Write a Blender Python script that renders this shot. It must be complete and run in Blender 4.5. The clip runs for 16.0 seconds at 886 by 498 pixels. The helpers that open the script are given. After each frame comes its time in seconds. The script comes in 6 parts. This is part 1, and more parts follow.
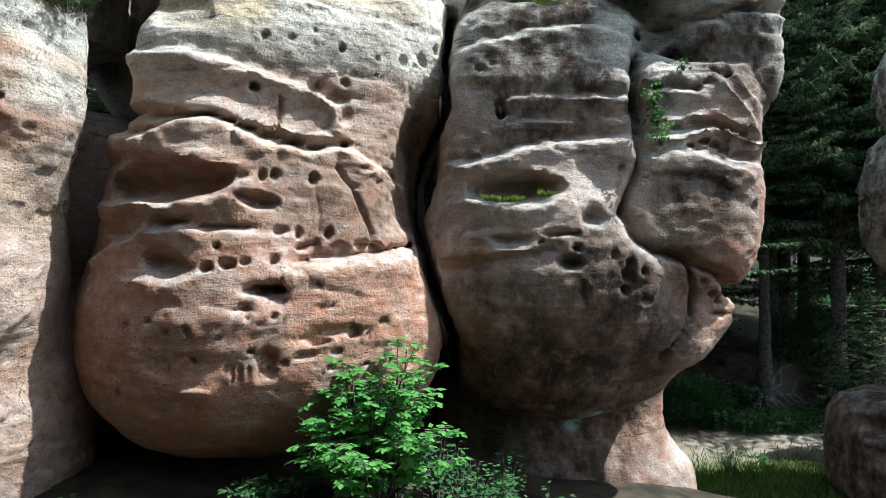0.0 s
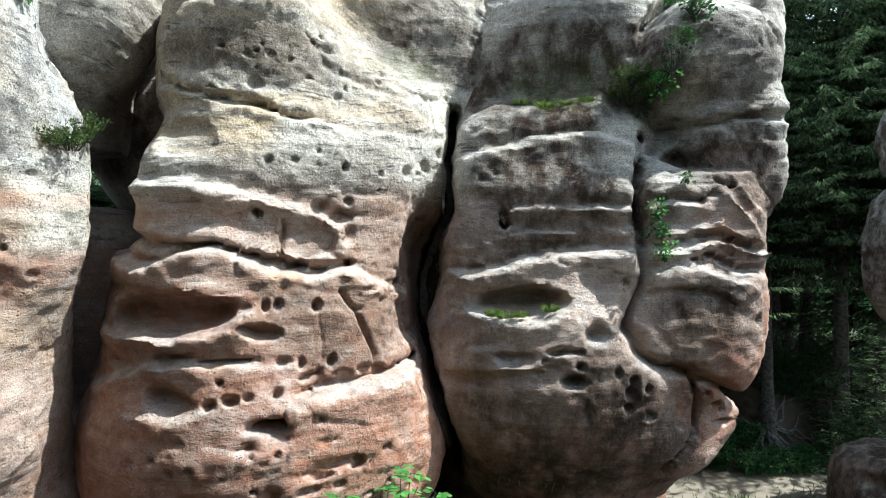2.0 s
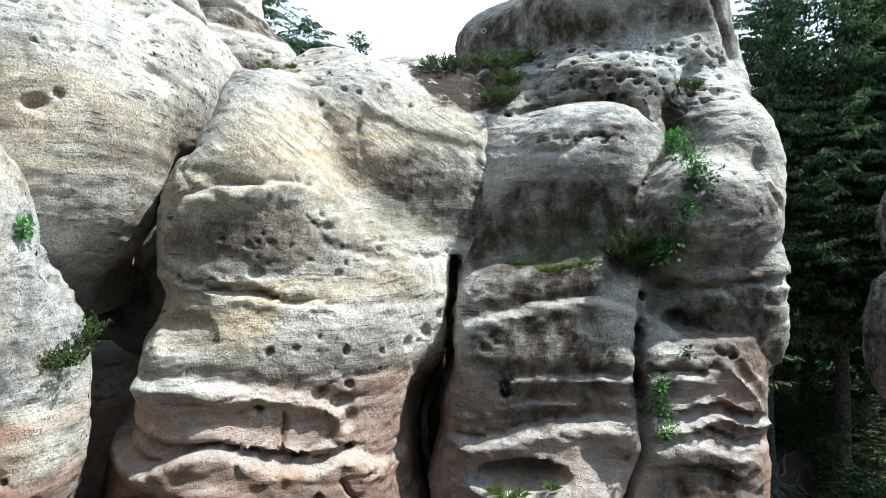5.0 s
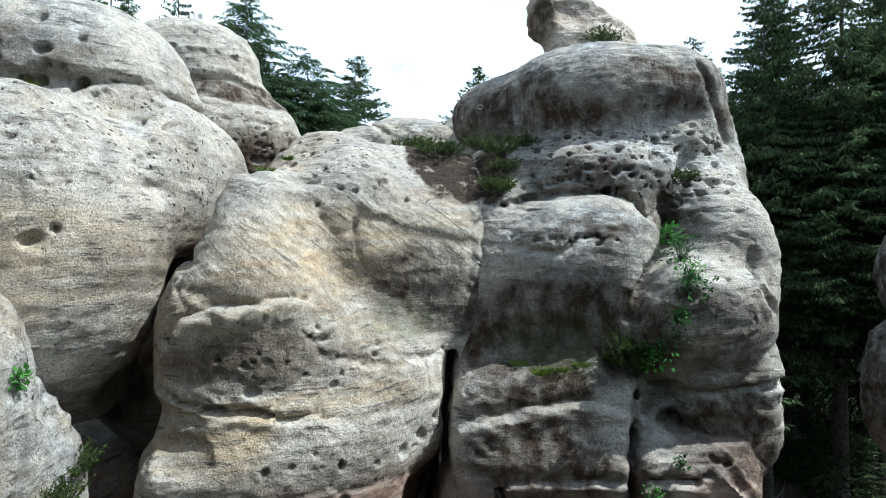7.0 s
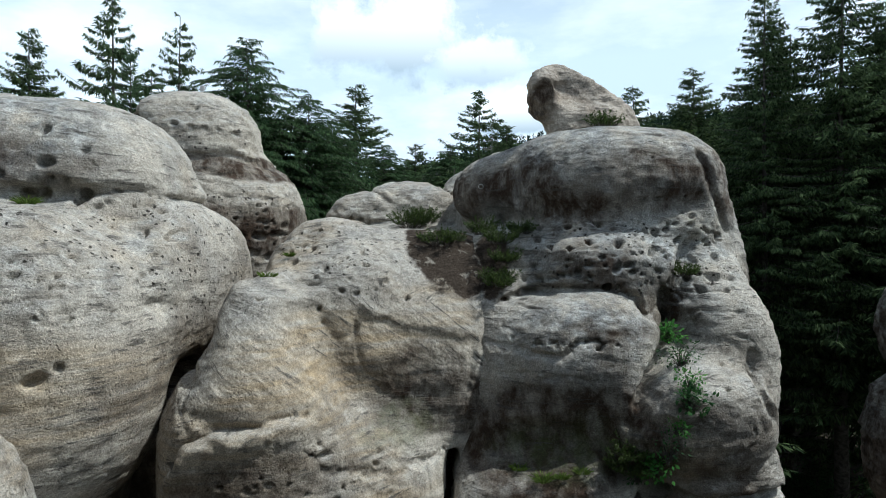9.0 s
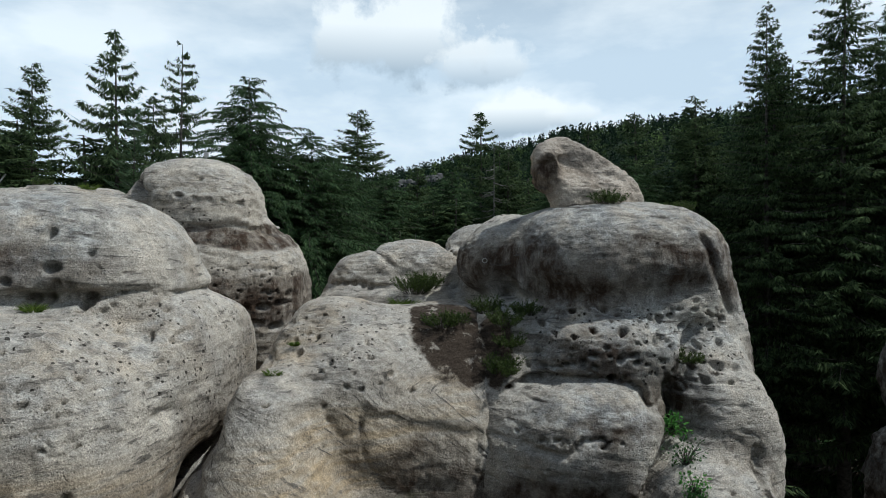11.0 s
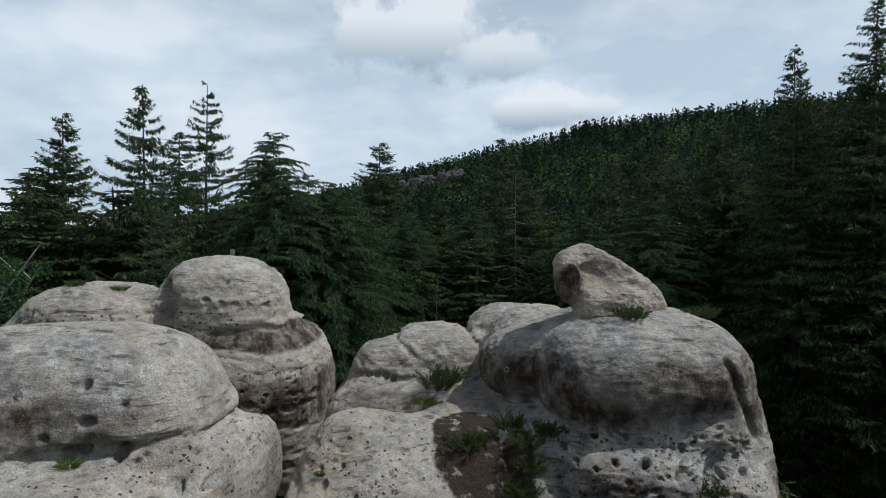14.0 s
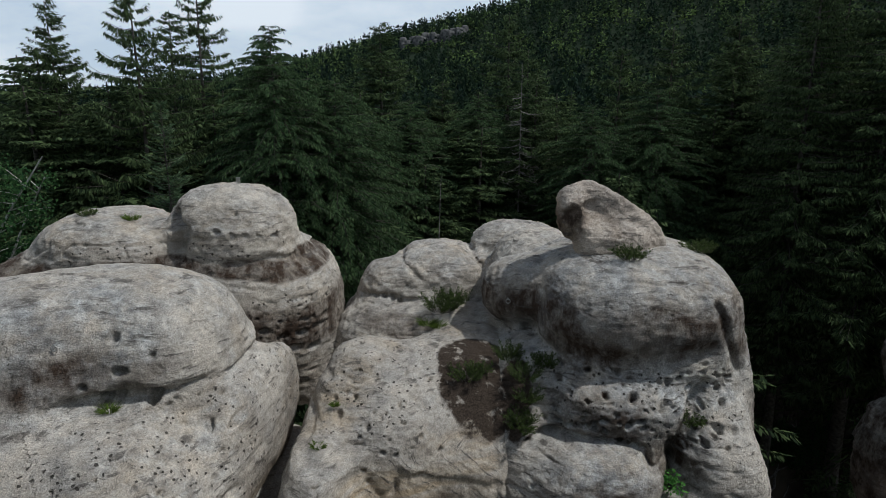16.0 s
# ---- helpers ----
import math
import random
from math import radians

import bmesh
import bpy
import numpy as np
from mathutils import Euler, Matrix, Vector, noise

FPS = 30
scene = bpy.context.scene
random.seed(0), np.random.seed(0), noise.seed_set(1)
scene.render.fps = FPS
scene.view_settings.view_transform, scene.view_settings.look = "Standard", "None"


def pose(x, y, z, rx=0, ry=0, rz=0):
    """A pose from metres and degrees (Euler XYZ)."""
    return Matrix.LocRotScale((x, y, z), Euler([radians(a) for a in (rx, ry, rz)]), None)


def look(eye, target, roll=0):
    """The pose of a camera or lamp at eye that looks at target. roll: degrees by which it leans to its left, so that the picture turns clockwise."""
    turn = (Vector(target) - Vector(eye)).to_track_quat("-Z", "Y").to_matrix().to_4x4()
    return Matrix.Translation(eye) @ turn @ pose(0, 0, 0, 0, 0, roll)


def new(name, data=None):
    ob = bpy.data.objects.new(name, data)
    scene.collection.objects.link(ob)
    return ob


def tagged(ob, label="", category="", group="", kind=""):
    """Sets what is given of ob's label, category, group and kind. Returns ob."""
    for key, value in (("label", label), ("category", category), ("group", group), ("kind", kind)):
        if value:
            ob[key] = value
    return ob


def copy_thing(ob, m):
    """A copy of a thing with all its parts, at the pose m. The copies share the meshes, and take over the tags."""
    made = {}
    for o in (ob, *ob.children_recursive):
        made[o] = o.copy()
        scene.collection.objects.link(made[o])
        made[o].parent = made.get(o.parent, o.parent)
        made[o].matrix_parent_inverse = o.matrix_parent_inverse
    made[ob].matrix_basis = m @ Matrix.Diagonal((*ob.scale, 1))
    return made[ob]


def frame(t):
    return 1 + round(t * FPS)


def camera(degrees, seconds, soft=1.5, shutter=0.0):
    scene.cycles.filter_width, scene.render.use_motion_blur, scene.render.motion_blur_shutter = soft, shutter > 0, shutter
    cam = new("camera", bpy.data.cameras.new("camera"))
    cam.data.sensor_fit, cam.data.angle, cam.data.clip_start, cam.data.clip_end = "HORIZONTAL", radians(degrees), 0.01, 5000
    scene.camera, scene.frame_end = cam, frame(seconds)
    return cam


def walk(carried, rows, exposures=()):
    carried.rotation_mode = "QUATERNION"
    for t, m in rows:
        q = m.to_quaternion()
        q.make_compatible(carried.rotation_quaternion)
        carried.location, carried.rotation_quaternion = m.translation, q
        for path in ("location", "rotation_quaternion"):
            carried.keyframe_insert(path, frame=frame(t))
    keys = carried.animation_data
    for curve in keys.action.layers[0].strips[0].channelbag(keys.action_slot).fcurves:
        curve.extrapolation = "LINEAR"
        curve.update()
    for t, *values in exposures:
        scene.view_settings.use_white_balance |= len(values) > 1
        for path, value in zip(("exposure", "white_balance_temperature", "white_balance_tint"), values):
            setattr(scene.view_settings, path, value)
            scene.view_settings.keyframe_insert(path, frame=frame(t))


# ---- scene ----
cam = camera(72.1, 16.0, soft=0.5)
METRES, EYE, TILT, LEAN, TURN = 12.0, 3.1, -1.0, 0.0, 0.0
ROWS = [
    (0.0, 0.0, 0.0, 0.0, 0.0, 0.0, -0.0),
    (0.5, -0.0002, 0.0013, 0.03, 0.03, 0.0, -0.01),
    (1.0, -0.0009, 0.0014, 0.0603, 0.07, 0.01, -0.02),
    (1.5, -0.002, 0.0011, 0.0905, 0.09, 0.04, -0.02),
    (2.0, -0.0023, 0.0017, 0.1258, 0.11, 0.03, -0.06),
    (2.5, -0.0028, 0.0018, 0.156, 0.12, 0.06, -0.02),
    (3.0, -0.0032, 0.0014, 0.1863, 0.13, 0.1, -0.01),
    (3.5, -0.0039, 0.0011, 0.2169, 0.15, 0.12, -0.02),
    (4.0, -0.0046, 0.0017, 0.2519, 0.17, 0.15, -0.04),
    (6.5, 0.002, 0.0006, 0.409, 0.17, 0.21, -0.05),
    (7.0, 0.0028, -0.0017, 0.4402, 0.2, 0.22, -0.06),
    (7.5, 0.0031, -0.0033, 0.4705, 0.23, 0.32, -0.02),
    (8.0, 0.003, -0.0046, 0.5059, 0.22, 0.35, -0.01),
    (8.5, 0.0031, -0.0057, 0.5362, 0.25, 0.4, -0.0),
    (9.0, 0.0024, -0.0058, 0.5662, 0.26, 0.43, 0.0),
    (11.5, -0.003, -0.0084, 0.7197, 0.35, 0.57, 0.0),
    (12.0, -0.0028, -0.0106, 0.7548, 0.34, 0.62, 0.01),
    (12.5, -0.0024, -0.0123, 0.7857, 0.34, 0.65, 0.01),
    (13.0, -0.0046, -0.0139, 0.8158, 0.48, 0.67, 0.01),
    (13.5, -0.0047, -0.015, 0.8458, 1.42, 0.68, 0.02),
    (14.0, -0.0047, -0.0162, 0.8761, 2.31, -0.05, 0.02),
    (14.5, -0.0058, -0.0172, 0.9043, 2.52, -3.53, -0.0),
    (15.0, -0.0064, -0.0178, 0.9336, 2.55, -7.13, -0.03),
    (15.5, -0.0068, -0.0186, 0.9646, 2.58, -10.15, -0.05),
    (16.0, -0.0074, -0.0208, 0.999, 2.59, -12.86, -0.06),
]
walk(cam, [(t, pose(0, 0, EYE, TILT, LEAN, TURN) @ pose(METRES * x, METRES * y, METRES * z, 90 + pitch, roll, yaw)) for t, x, y, z, yaw, pitch, roll in ROWS],
     exposures=[(0, 1.7, 5780, 2), (2, 1.76, 5850, 2), (4, 1.55, 5820, 2), (6.5, 1.05, 5780, 2), (9, 0.08, 5950, 3), (11.5, -0.33, 6150, 6), (13.5, -0.5, 6150, 8), (15, -0.58, 6180, 9), (16, -0.54, 6200, 9)])


# ---- light ----
world = bpy.data.worlds.new("sky")
scene.world = world
world.use_nodes = True
SUN = Vector((0.54, -0.03, 0.84)).normalized()


def sky_nodes():
    nt = world.node_tree
    nt.nodes.clear()
    link = nt.links.new
    out = nt.nodes.new("ShaderNodeOutputWorld")
    bg = nt.nodes.new("ShaderNodeBackground")
    sky = nt.nodes.new("ShaderNodeTexSky")
    sky.sky_type, sky.sun_disc = "NISHITA", False
    sky.sun_elevation = math.asin(SUN.z)
    sky.sun_rotation = math.atan2(SUN.x, SUN.y)
    sky.dust_density, sky.air_density = 2.0, 1.0
    co = nt.nodes.new("ShaderNodeTexCoord")
    mp = nt.nodes.new("ShaderNodeMapping")
    mp.inputs["Scale"].default_value = (1.0, 1.0, 2.6)
    mp.inputs["Location"].default_value = (0.35, 0.1, 0.12)
    link(co.outputs["Generated"], mp.inputs["Vector"])
    nz = nt.nodes.new("ShaderNodeTexNoise")
    nz.inputs["Scale"].default_value, nz.inputs["Detail"].default_value = 3.2, 9
    nz.inputs["Roughness"].default_value = 0.55
    link(mp.outputs["Vector"], nz.inputs["Vector"])
    ramp = nt.nodes.new("ShaderNodeValToRGB")
    ramp.color_ramp.elements[0].position, ramp.color_ramp.elements[1].position = 0.42, 0.62
    link(nz.outputs["Fac"], ramp.inputs["Fac"])
    sep = nt.nodes.new("ShaderNodeSeparateXYZ")
    link(co.outputs["Generated"], sep.inputs["Vector"])
    low = nt.nodes.new("ShaderNodeMapRange")
    low.inputs["From Min"].default_value, low.inputs["From Max"].default_value = 0.7, 0.28
    low.inputs["To Min"].default_value, low.inputs["To Max"].default_value = 0.05, 0.85
    link(sep.outputs["Z"], low.inputs["Value"])
    veil = nt.nodes.new("ShaderNodeMath")
    veil.operation, veil.inputs[1].default_value = "MULTIPLY_ADD", 0.12
    link(ramp.outputs["Color"], veil.inputs[0])
    link(low.outputs["Result"], veil.inputs[2])
    tone = nt.nodes.new("ShaderNodeMix")
    tone.data_type = "RGBA"
    tone.inputs["A"].default_value = (15.4, 18.2, 21.0, 1)
    tone.inputs["B"].default_value = (20.0, 21.6, 23.0, 1)
    link(ramp.outputs["Color"], tone.inputs["Factor"])
    mix = nt.nodes.new("ShaderNodeMix")
    mix.data_type = "RGBA"
    link(veil.outputs[0], mix.inputs["Factor"])
    link(sky.outputs["Color"], mix.inputs["A"])
    link(tone.outputs["Result"], mix.inputs["B"])
    last = mix.outputs["Result"]
    fluff = nt.nodes.new("ShaderNodeTexNoise")
    fluff.inputs["Scale"].default_value, fluff.inputs["Detail"].default_value = 14.0, 10
    fluff.inputs["Roughness"].default_value = 0.6
    link(co.outputs["Generated"], fluff.inputs["Vector"])
    for az, el, size, thick in ((-4.2, 18.6, 0.17, 0.85), (2.6, 16.4, 0.10, 0.6), (6.8, 11.9, 0.10, 0.9), (12.0, 11.6, 0.06, 0.6)):
        c = Vector((math.sin(radians(az)) * math.cos(radians(el)), math.cos(radians(az)) * math.cos(radians(el)), math.sin(radians(el))))
        off = nt.nodes.new("ShaderNodeVectorMath")
        off.operation, off.inputs[1].default_value = "SUBTRACT", c
        link(co.outputs["Generated"], off.inputs[0])
        flat = nt.nodes.new("ShaderNodeVectorMath")
        flat.operation, flat.inputs[1].default_value = "MULTIPLY", (1, 1, 2.0)
        link(off.outputs["Vector"], flat.inputs[0])
        dist = nt.nodes.new("ShaderNodeVectorMath")
        dist.operation = "LENGTH"
        link(flat.outputs["Vector"], dist.inputs[0])
        ragged = nt.nodes.new("ShaderNodeMath")
        ragged.operation, ragged.inputs[1].default_value = "MULTIPLY_ADD", -size * 1.7
        link(fluff.outputs["Fac"], ragged.inputs[0])
        link(dist.outputs["Value"], ragged.inputs[2])
        mask = nt.nodes.new("ShaderNodeMapRange")
        mask.inputs["From Min"].default_value, mask.inputs["From Max"].default_value = size * 0.0, -size * 0.26
        mask.inputs["To Max"].default_value = thick
        link(ragged.outputs[0], mask.inputs["Value"])
        zed = nt.nodes.new("ShaderNodeSeparateXYZ")
        link(off.outputs["Vector"], zed.inputs["Vector"])
        shade = nt.nodes.new("ShaderNodeMapRange")
        shade.inputs["From Min"].default_value, shade.inputs["From Max"].default_value = -size * 0.28, size * 0.1
        link(zed.outputs["Z"], shade.inputs["Value"])
        body = nt.nodes.new("ShaderNodeMix")
        body.data_type = "RGBA"
        body.inputs["A"].default_value, body.inputs["B"].default_value = (9.2, 11.2, 13.2, 1), (21.5, 22.2, 22.6, 1)
        link(shade.outputs["Result"], body.inputs["Factor"])
        lay = nt.nodes.new("ShaderNodeMix")
        lay.data_type = "RGBA"
        link(mask.outputs["Result"], lay.inputs["Factor"])
        link(last, lay.inputs["A"])
        link(body.outputs["Result"], lay.inputs["B"])
        last = lay.outputs["Result"]
    link(last, bg.inputs["Color"])
    bg.inputs["Strength"].default_value = 0.055
    link(bg.outputs["Background"], out.inputs["Surface"])


sky_nodes()
sun = new("sun", bpy.data.lights.new("sun", "SUN"))
sun.data.energy, sun.data.angle, sun.data.color = 3.4, radians(0.6), (1.0, 0.975, 0.93)
sun.matrix_basis = look((0, 0, 40), Vector((0, 0, 40)) - SUN)


# ---- materials ----
def material(name):
    m = bpy.data.materials.new(name)
    m.use_nodes = True
    return m, m.node_tree, m.node_tree.nodes["Principled BSDF"]


def simple(name, c1, c2, scale=6.0, rough=0.8, bump=0.2, detail=6):
    m, nt, b = material(name)
    nz = nt.nodes.new("ShaderNodeTexNoise")
    nz.inputs["Scale"].default_value, nz.inputs["Detail"].default_value = scale, detail
    co = nt.nodes.new("ShaderNodeTexCoord")
    nt.links.new(co.outputs["Object"], nz.inputs["Vector"])
    ramp = nt.nodes.new("ShaderNodeValToRGB")
    ramp.color_ramp.elements[0].position, ramp.color_ramp.elements[1].position = 0.35, 0.65
    ramp.color_ramp.elements[0].color, ramp.color_ramp.elements[1].color = (*c1, 1), (*c2, 1)
    nt.links.new(nz.outputs["Fac"], ramp.inputs["Fac"])
    nt.links.new(ramp.outputs["Color"], b.inputs["Base Color"])
    b.inputs["Roughness"].default_value = rough
    b.inputs["Specular IOR Level"].default_value = 0.2
    if bump:
        bp = nt.nodes.new("ShaderNodeBump")
        bp.inputs["Strength"].default_value, bp.inputs["Distance"].default_value = bump, 0.05
        nt.links.new(nz.outputs["Fac"], bp.inputs["Height"])
        nt.links.new(bp.outputs["Normal"], b.inputs["Normal"])
    return m


# ---- rock forms: implicit solids turned into meshes ----
def vnoise(x, y, z, seed=0):
    """Smooth value noise, -1 to 1."""
    xi, yi, zi = np.floor(x), np.floor(y), np.floor(z)
    fx, fy, fz = x - xi, y - yi, z - zi
    fx, fy, fz = (f * f * (3 - 2 * f) for f in (fx, fy, fz))
    xi, yi, zi = (a.astype(np.int64) for a in (xi, yi, zi))

    def h(i, j, k):
        n = (i * 374761393 + j * 668265263 + k * 2147483647 + seed * 974634533) & 0x7FFFFFFF
        n = ((n ^ (n >> 13)) * 1274126177) & 0x7FFFFFFF
        return ((n ^ (n >> 16)) & 0xFFFF) / 32767.5 - 1

    def row(j, k):
        return h(xi, yi + j, zi + k) * (1 - fx) + h(xi + 1, yi + j, zi + k) * fx

    return (row(0, 0) * (1 - fy) + row(1, 0) * fy) * (1 - fz) + (row(0, 1) * (1 - fy) + row(1, 1) * fy) * fz


def fbm(x, y, z, octaves=4, seed=0):
    s, a = 0, 1
    for i in range(octaves):
        s = s + a * vnoise(x, y, z, seed + i)
        x, y, z, a = x * 2.03 + 7.1, y * 2.03 + 3.7, z * 2.03 + 1.9, a * 0.5
    return s


def smin(a, b, k):
    h = np.maximum(k - np.abs(a - b), 0) / k
    return np.minimum(a, b) - h * h * k * 0.25


def smax(a, b, k):
    return -smin(-a, -b, k)


def ell(p, c, r, e=2.0, turn=0, tip=0, lean=0):
    """Boulder: centre, radii, squareness e; turned about z, tipped about y (its right end down), leaned about x."""
    x, y, z = p[0] - c[0], p[1] - c[1], p[2] - c[2]
    if turn:
        a, b = math.cos(radians(turn)), math.sin(radians(turn))
        x, y = a * x + b * y, a * y - b * x
    if tip:
        a, b = math.cos(radians(tip)), math.sin(radians(tip))
        x, z = a * x - b * z, a * z + b * x
    if lean:
        a, b = math.cos(radians(lean)), math.sin(radians(lean))
        y, z = a * y + b * z, a * z - b * y
    x, y, z = np.abs(x / r[0]) + 1e-4, np.abs(y / r[1]) + 1e-4, np.abs(z / r[2]) + 1e-4
    k0 = (x ** e + y ** e + z ** e) ** (1 / e)
    g = np.sqrt((x ** (e - 1) / r[0]) ** 2 + (y ** (e - 1) / r[1]) ** 2 + (z ** (e - 1) / r[2]) ** 2) * k0 ** (1 - e)
    return (k0 - 1) / g


class Form:
    """A solid under construction, on a grid of cells."""

    def __init__(self, low, high, cell):
        self.low, self.cell = low, cell
        n = [int((h - l) / cell) + 1 for l, h in zip(low, high)]
        ax = [l + cell * np.arange(k) for l, k in zip(low, n)]
        self.p = (ax[0][:, None, None], ax[1][None, :, None], ax[2][None, None, :])
        self.d = np.full(n, 9.0, np.float32)

    def _box(self, c, reach):
        s = []
        for i in range(3):
            a = int((c[i] - reach[i] - self.low[i]) / self.cell)
            b = int((c[i] + reach[i] - self.low[i]) / self.cell) + 2
            s.append(slice(max(a, 0), max(b, 0)))
        s = tuple(s)
        return s, (self.p[0][s[0]], self.p[1][:, s[1]], self.p[2][:, :, s[2]])

    def add(self, c, r, e=2.4, k=0.12, turn=0, tip=0, lean=0):
        s, p = self._box(c, [max(r) + 1.2] * 3)
        if self.d[s].size:
            self.d[s] = smin(self.d[s], ell(p, c, r, e, turn, tip, lean), k)
        return self

    def cut(self, c, r, e=2.0, k=0.12, turn=0, tip=0, lean=0):
        s, p = self._box(c, [max(r) + 0.8] * 3)
        if self.d[s].size:
            self.d[s] = smax(self.d[s], -ell(p, c, r, e, turn, tip, lean), k)
        return self

    def press(self, rel, flanks=0.0):
        """Push the surface out (or in) by a relief drawn on the upright plane; flanks: how much of it reaches faces turned sideways."""
        x, z = self.p[0][:, 0, 0], self.p[2][0, 0, :]
        X, Z = np.meshgrid(x, z, indexing="ij")
        side = np.abs(np.gradient(self.d, self.cell, axis=0))
        t = np.clip((side - 0.72) / 0.24, 0, 1)
        self.d -= rel.field(X, Z)[:, None, :].astype(np.float32) * (1 - (1 - flanks) * t * t * (3 - 2 * t)).astype(np.float32)
        return self

    def mesh(self, finer=1, deepest=None):
        """Surface nets, then an even split of each face."""
        d = self.d
        d[0], d[-1], d[:, 0], d[:, -1], d[:, :, 0], d[:, :, -1] = 1, 1, 1, 1, 1, 1
        neg = d < 0
        n = np.array(d.shape)
        cnt = np.zeros(n - 1, np.int8)
        for i in (0, 1):
            for j in (0, 1):
                for k in (0, 1):
                    cnt += neg[i:n[0] - 1 + i, j:n[1] - 1 + j, k:n[2] - 1 + k]
        cells = np.argwhere((cnt > 0) & (cnt < 8))
        idx = np.full(n - 1, -1, np.int32)
        idx[tuple(cells.T)] = np.arange(len(cells))
        acc, w = np.zeros((len(cells), 3)), np.zeros(len(cells))
        corner = {}
        for i in (0, 1):
            for j in (0, 1):
                for k in (0, 1):
                    corner[i, j, k] = d[cells[:, 0] + i, cells[:, 1] + j, cells[:, 2] + k]
        for a in corner:
            for ax in range(3):
                if a[ax] == 0:
                    b = list(a)
                    b[ax] = 1
                    da, db = corner[a], corner[tuple(b)]
                    m = (da < 0) != (db < 0)
                    t = np.where(m, da / np.where(m, da - db, 1), 0)
                    q = np.tile(np.array(a, float), (len(cells), 1))
                    q[:, ax] += t
                    acc += q * m[:, None]
                    w += m
        v = (cells + acc / w[:, None]) * self.cell + np.array(self.low)
        quads = []
        for ax in range(3):
            o1, o2 = [(1, 2), (2, 0), (0, 1)][ax]
            sl_a = [slice(1, -1)] * 3
            sl_b = [slice(1, -1)] * 3
            sl_a[ax], sl_b[ax] = slice(0, -1), slice(1, None)
            flip = neg[tuple(sl_a)] != neg[tuple(sl_b)]
            e = np.argwhere(flip)
            inside = neg[tuple(sl_a)][tuple(e.T)]
            e = e + np.array([0 if i == ax else 1 for i in range(3)])

            def at(u, w2):
                q = e.copy()
                q[:, o1] -= u
                q[:, o2] -= w2
                return idx[tuple(q.T)]
            f = np.stack([at(1, 1), at(0, 1), at(0, 0), at(1, 0)], 1)
            f[~inside] = f[~inside][:, ::-1]
            quads.append(f)
        f = np.concatenate(quads)
        f = f[(f >= 0).all(1)]
        if finer:
            n = normals(v, f)[f].mean(1)
            c = v[f].mean(1)
            seen = ((n[:, 1] < 0.3) | (n[:, 2] > 0.35)) & (n[:, 2] > -0.96) & (c[:, 0] > -0.86 * c[:, 1]) & (c[:, 0] < 0.86 * c[:, 1]) & (c[:, 2] > -0.2)
            if deepest is not None:
                seen &= c[:, 1] < deepest
            v, f = split(v, f, seen)
        return v, f


def split(v, f, which):
    """The chosen quads into four each."""
    whole, f = f[~which], f[which]
    e = np.stack([f, np.roll(f, -1, 1)], 2).reshape(-1, 2)
    e.sort(axis=1)
    key = e[:, 0].astype(np.int64) * (len(v) + 1) + e[:, 1]
    uniq, first, inv = np.unique(key, return_index=True, return_inverse=True)
    mid = (v[e[first, 0]] + v[e[first, 1]]) / 2
    cen = v[f].mean(1)
    n0, n1 = len(v), len(v) + len(mid)
    em = inv.reshape(-1, 4) + n0
    cm = np.arange(len(f)) + n1
    nf = np.concatenate([whole] + [np.stack([f[:, i], em[:, i], cm, em[:, i - 1]], 1) for i in range(4)])
    nv = np.concatenate([v, mid, cen])
    # one smoothing pass keeps the split surface round
    acc, w = np.zeros_like(nv), np.zeros(len(nv))
    c = nv[nf].mean(1)
    for i in range(4):
        for ax in range(3):
            acc[:, ax] += np.bincount(nf[:, i], c[:, ax], len(nv))
        w += np.bincount(nf[:, i], minlength=len(nv))
    nv = 0.35 * nv + 0.65 * acc / np.maximum(w, 1)[:, None]
    return nv, nf


def normals(v, f):
    a = np.cross(v[f[:, 2]] - v[f[:, 0]], v[f[:, 3]] - v[f[:, 1]])
    n = np.zeros_like(v)
    for i in range(4):
        for ax in range(3):
            n[:, ax] += np.bincount(f[:, i], a[:, ax], len(v))
    return n / np.maximum(np.linalg.norm(n, axis=1), 1e-9)[:, None]


def quad_mesh(name, v, f):
    me = bpy.data.meshes.new(name)
    me.vertices.add(len(v))
    me.vertices.foreach_set("co", v.astype(np.float32).ravel())
    me.loops.add(f.size)
    me.loops.foreach_set("vertex_index", f.astype(np.int32).ravel())
    me.polygons.add(len(f))
    me.polygons.foreach_set("loop_start", np.arange(0, f.size, f.shape[1], dtype=np.int32))
    me.polygons.foreach_set("use_smooth", np.ones(len(f), bool))
    me.update(calc_edges=True)
    return me


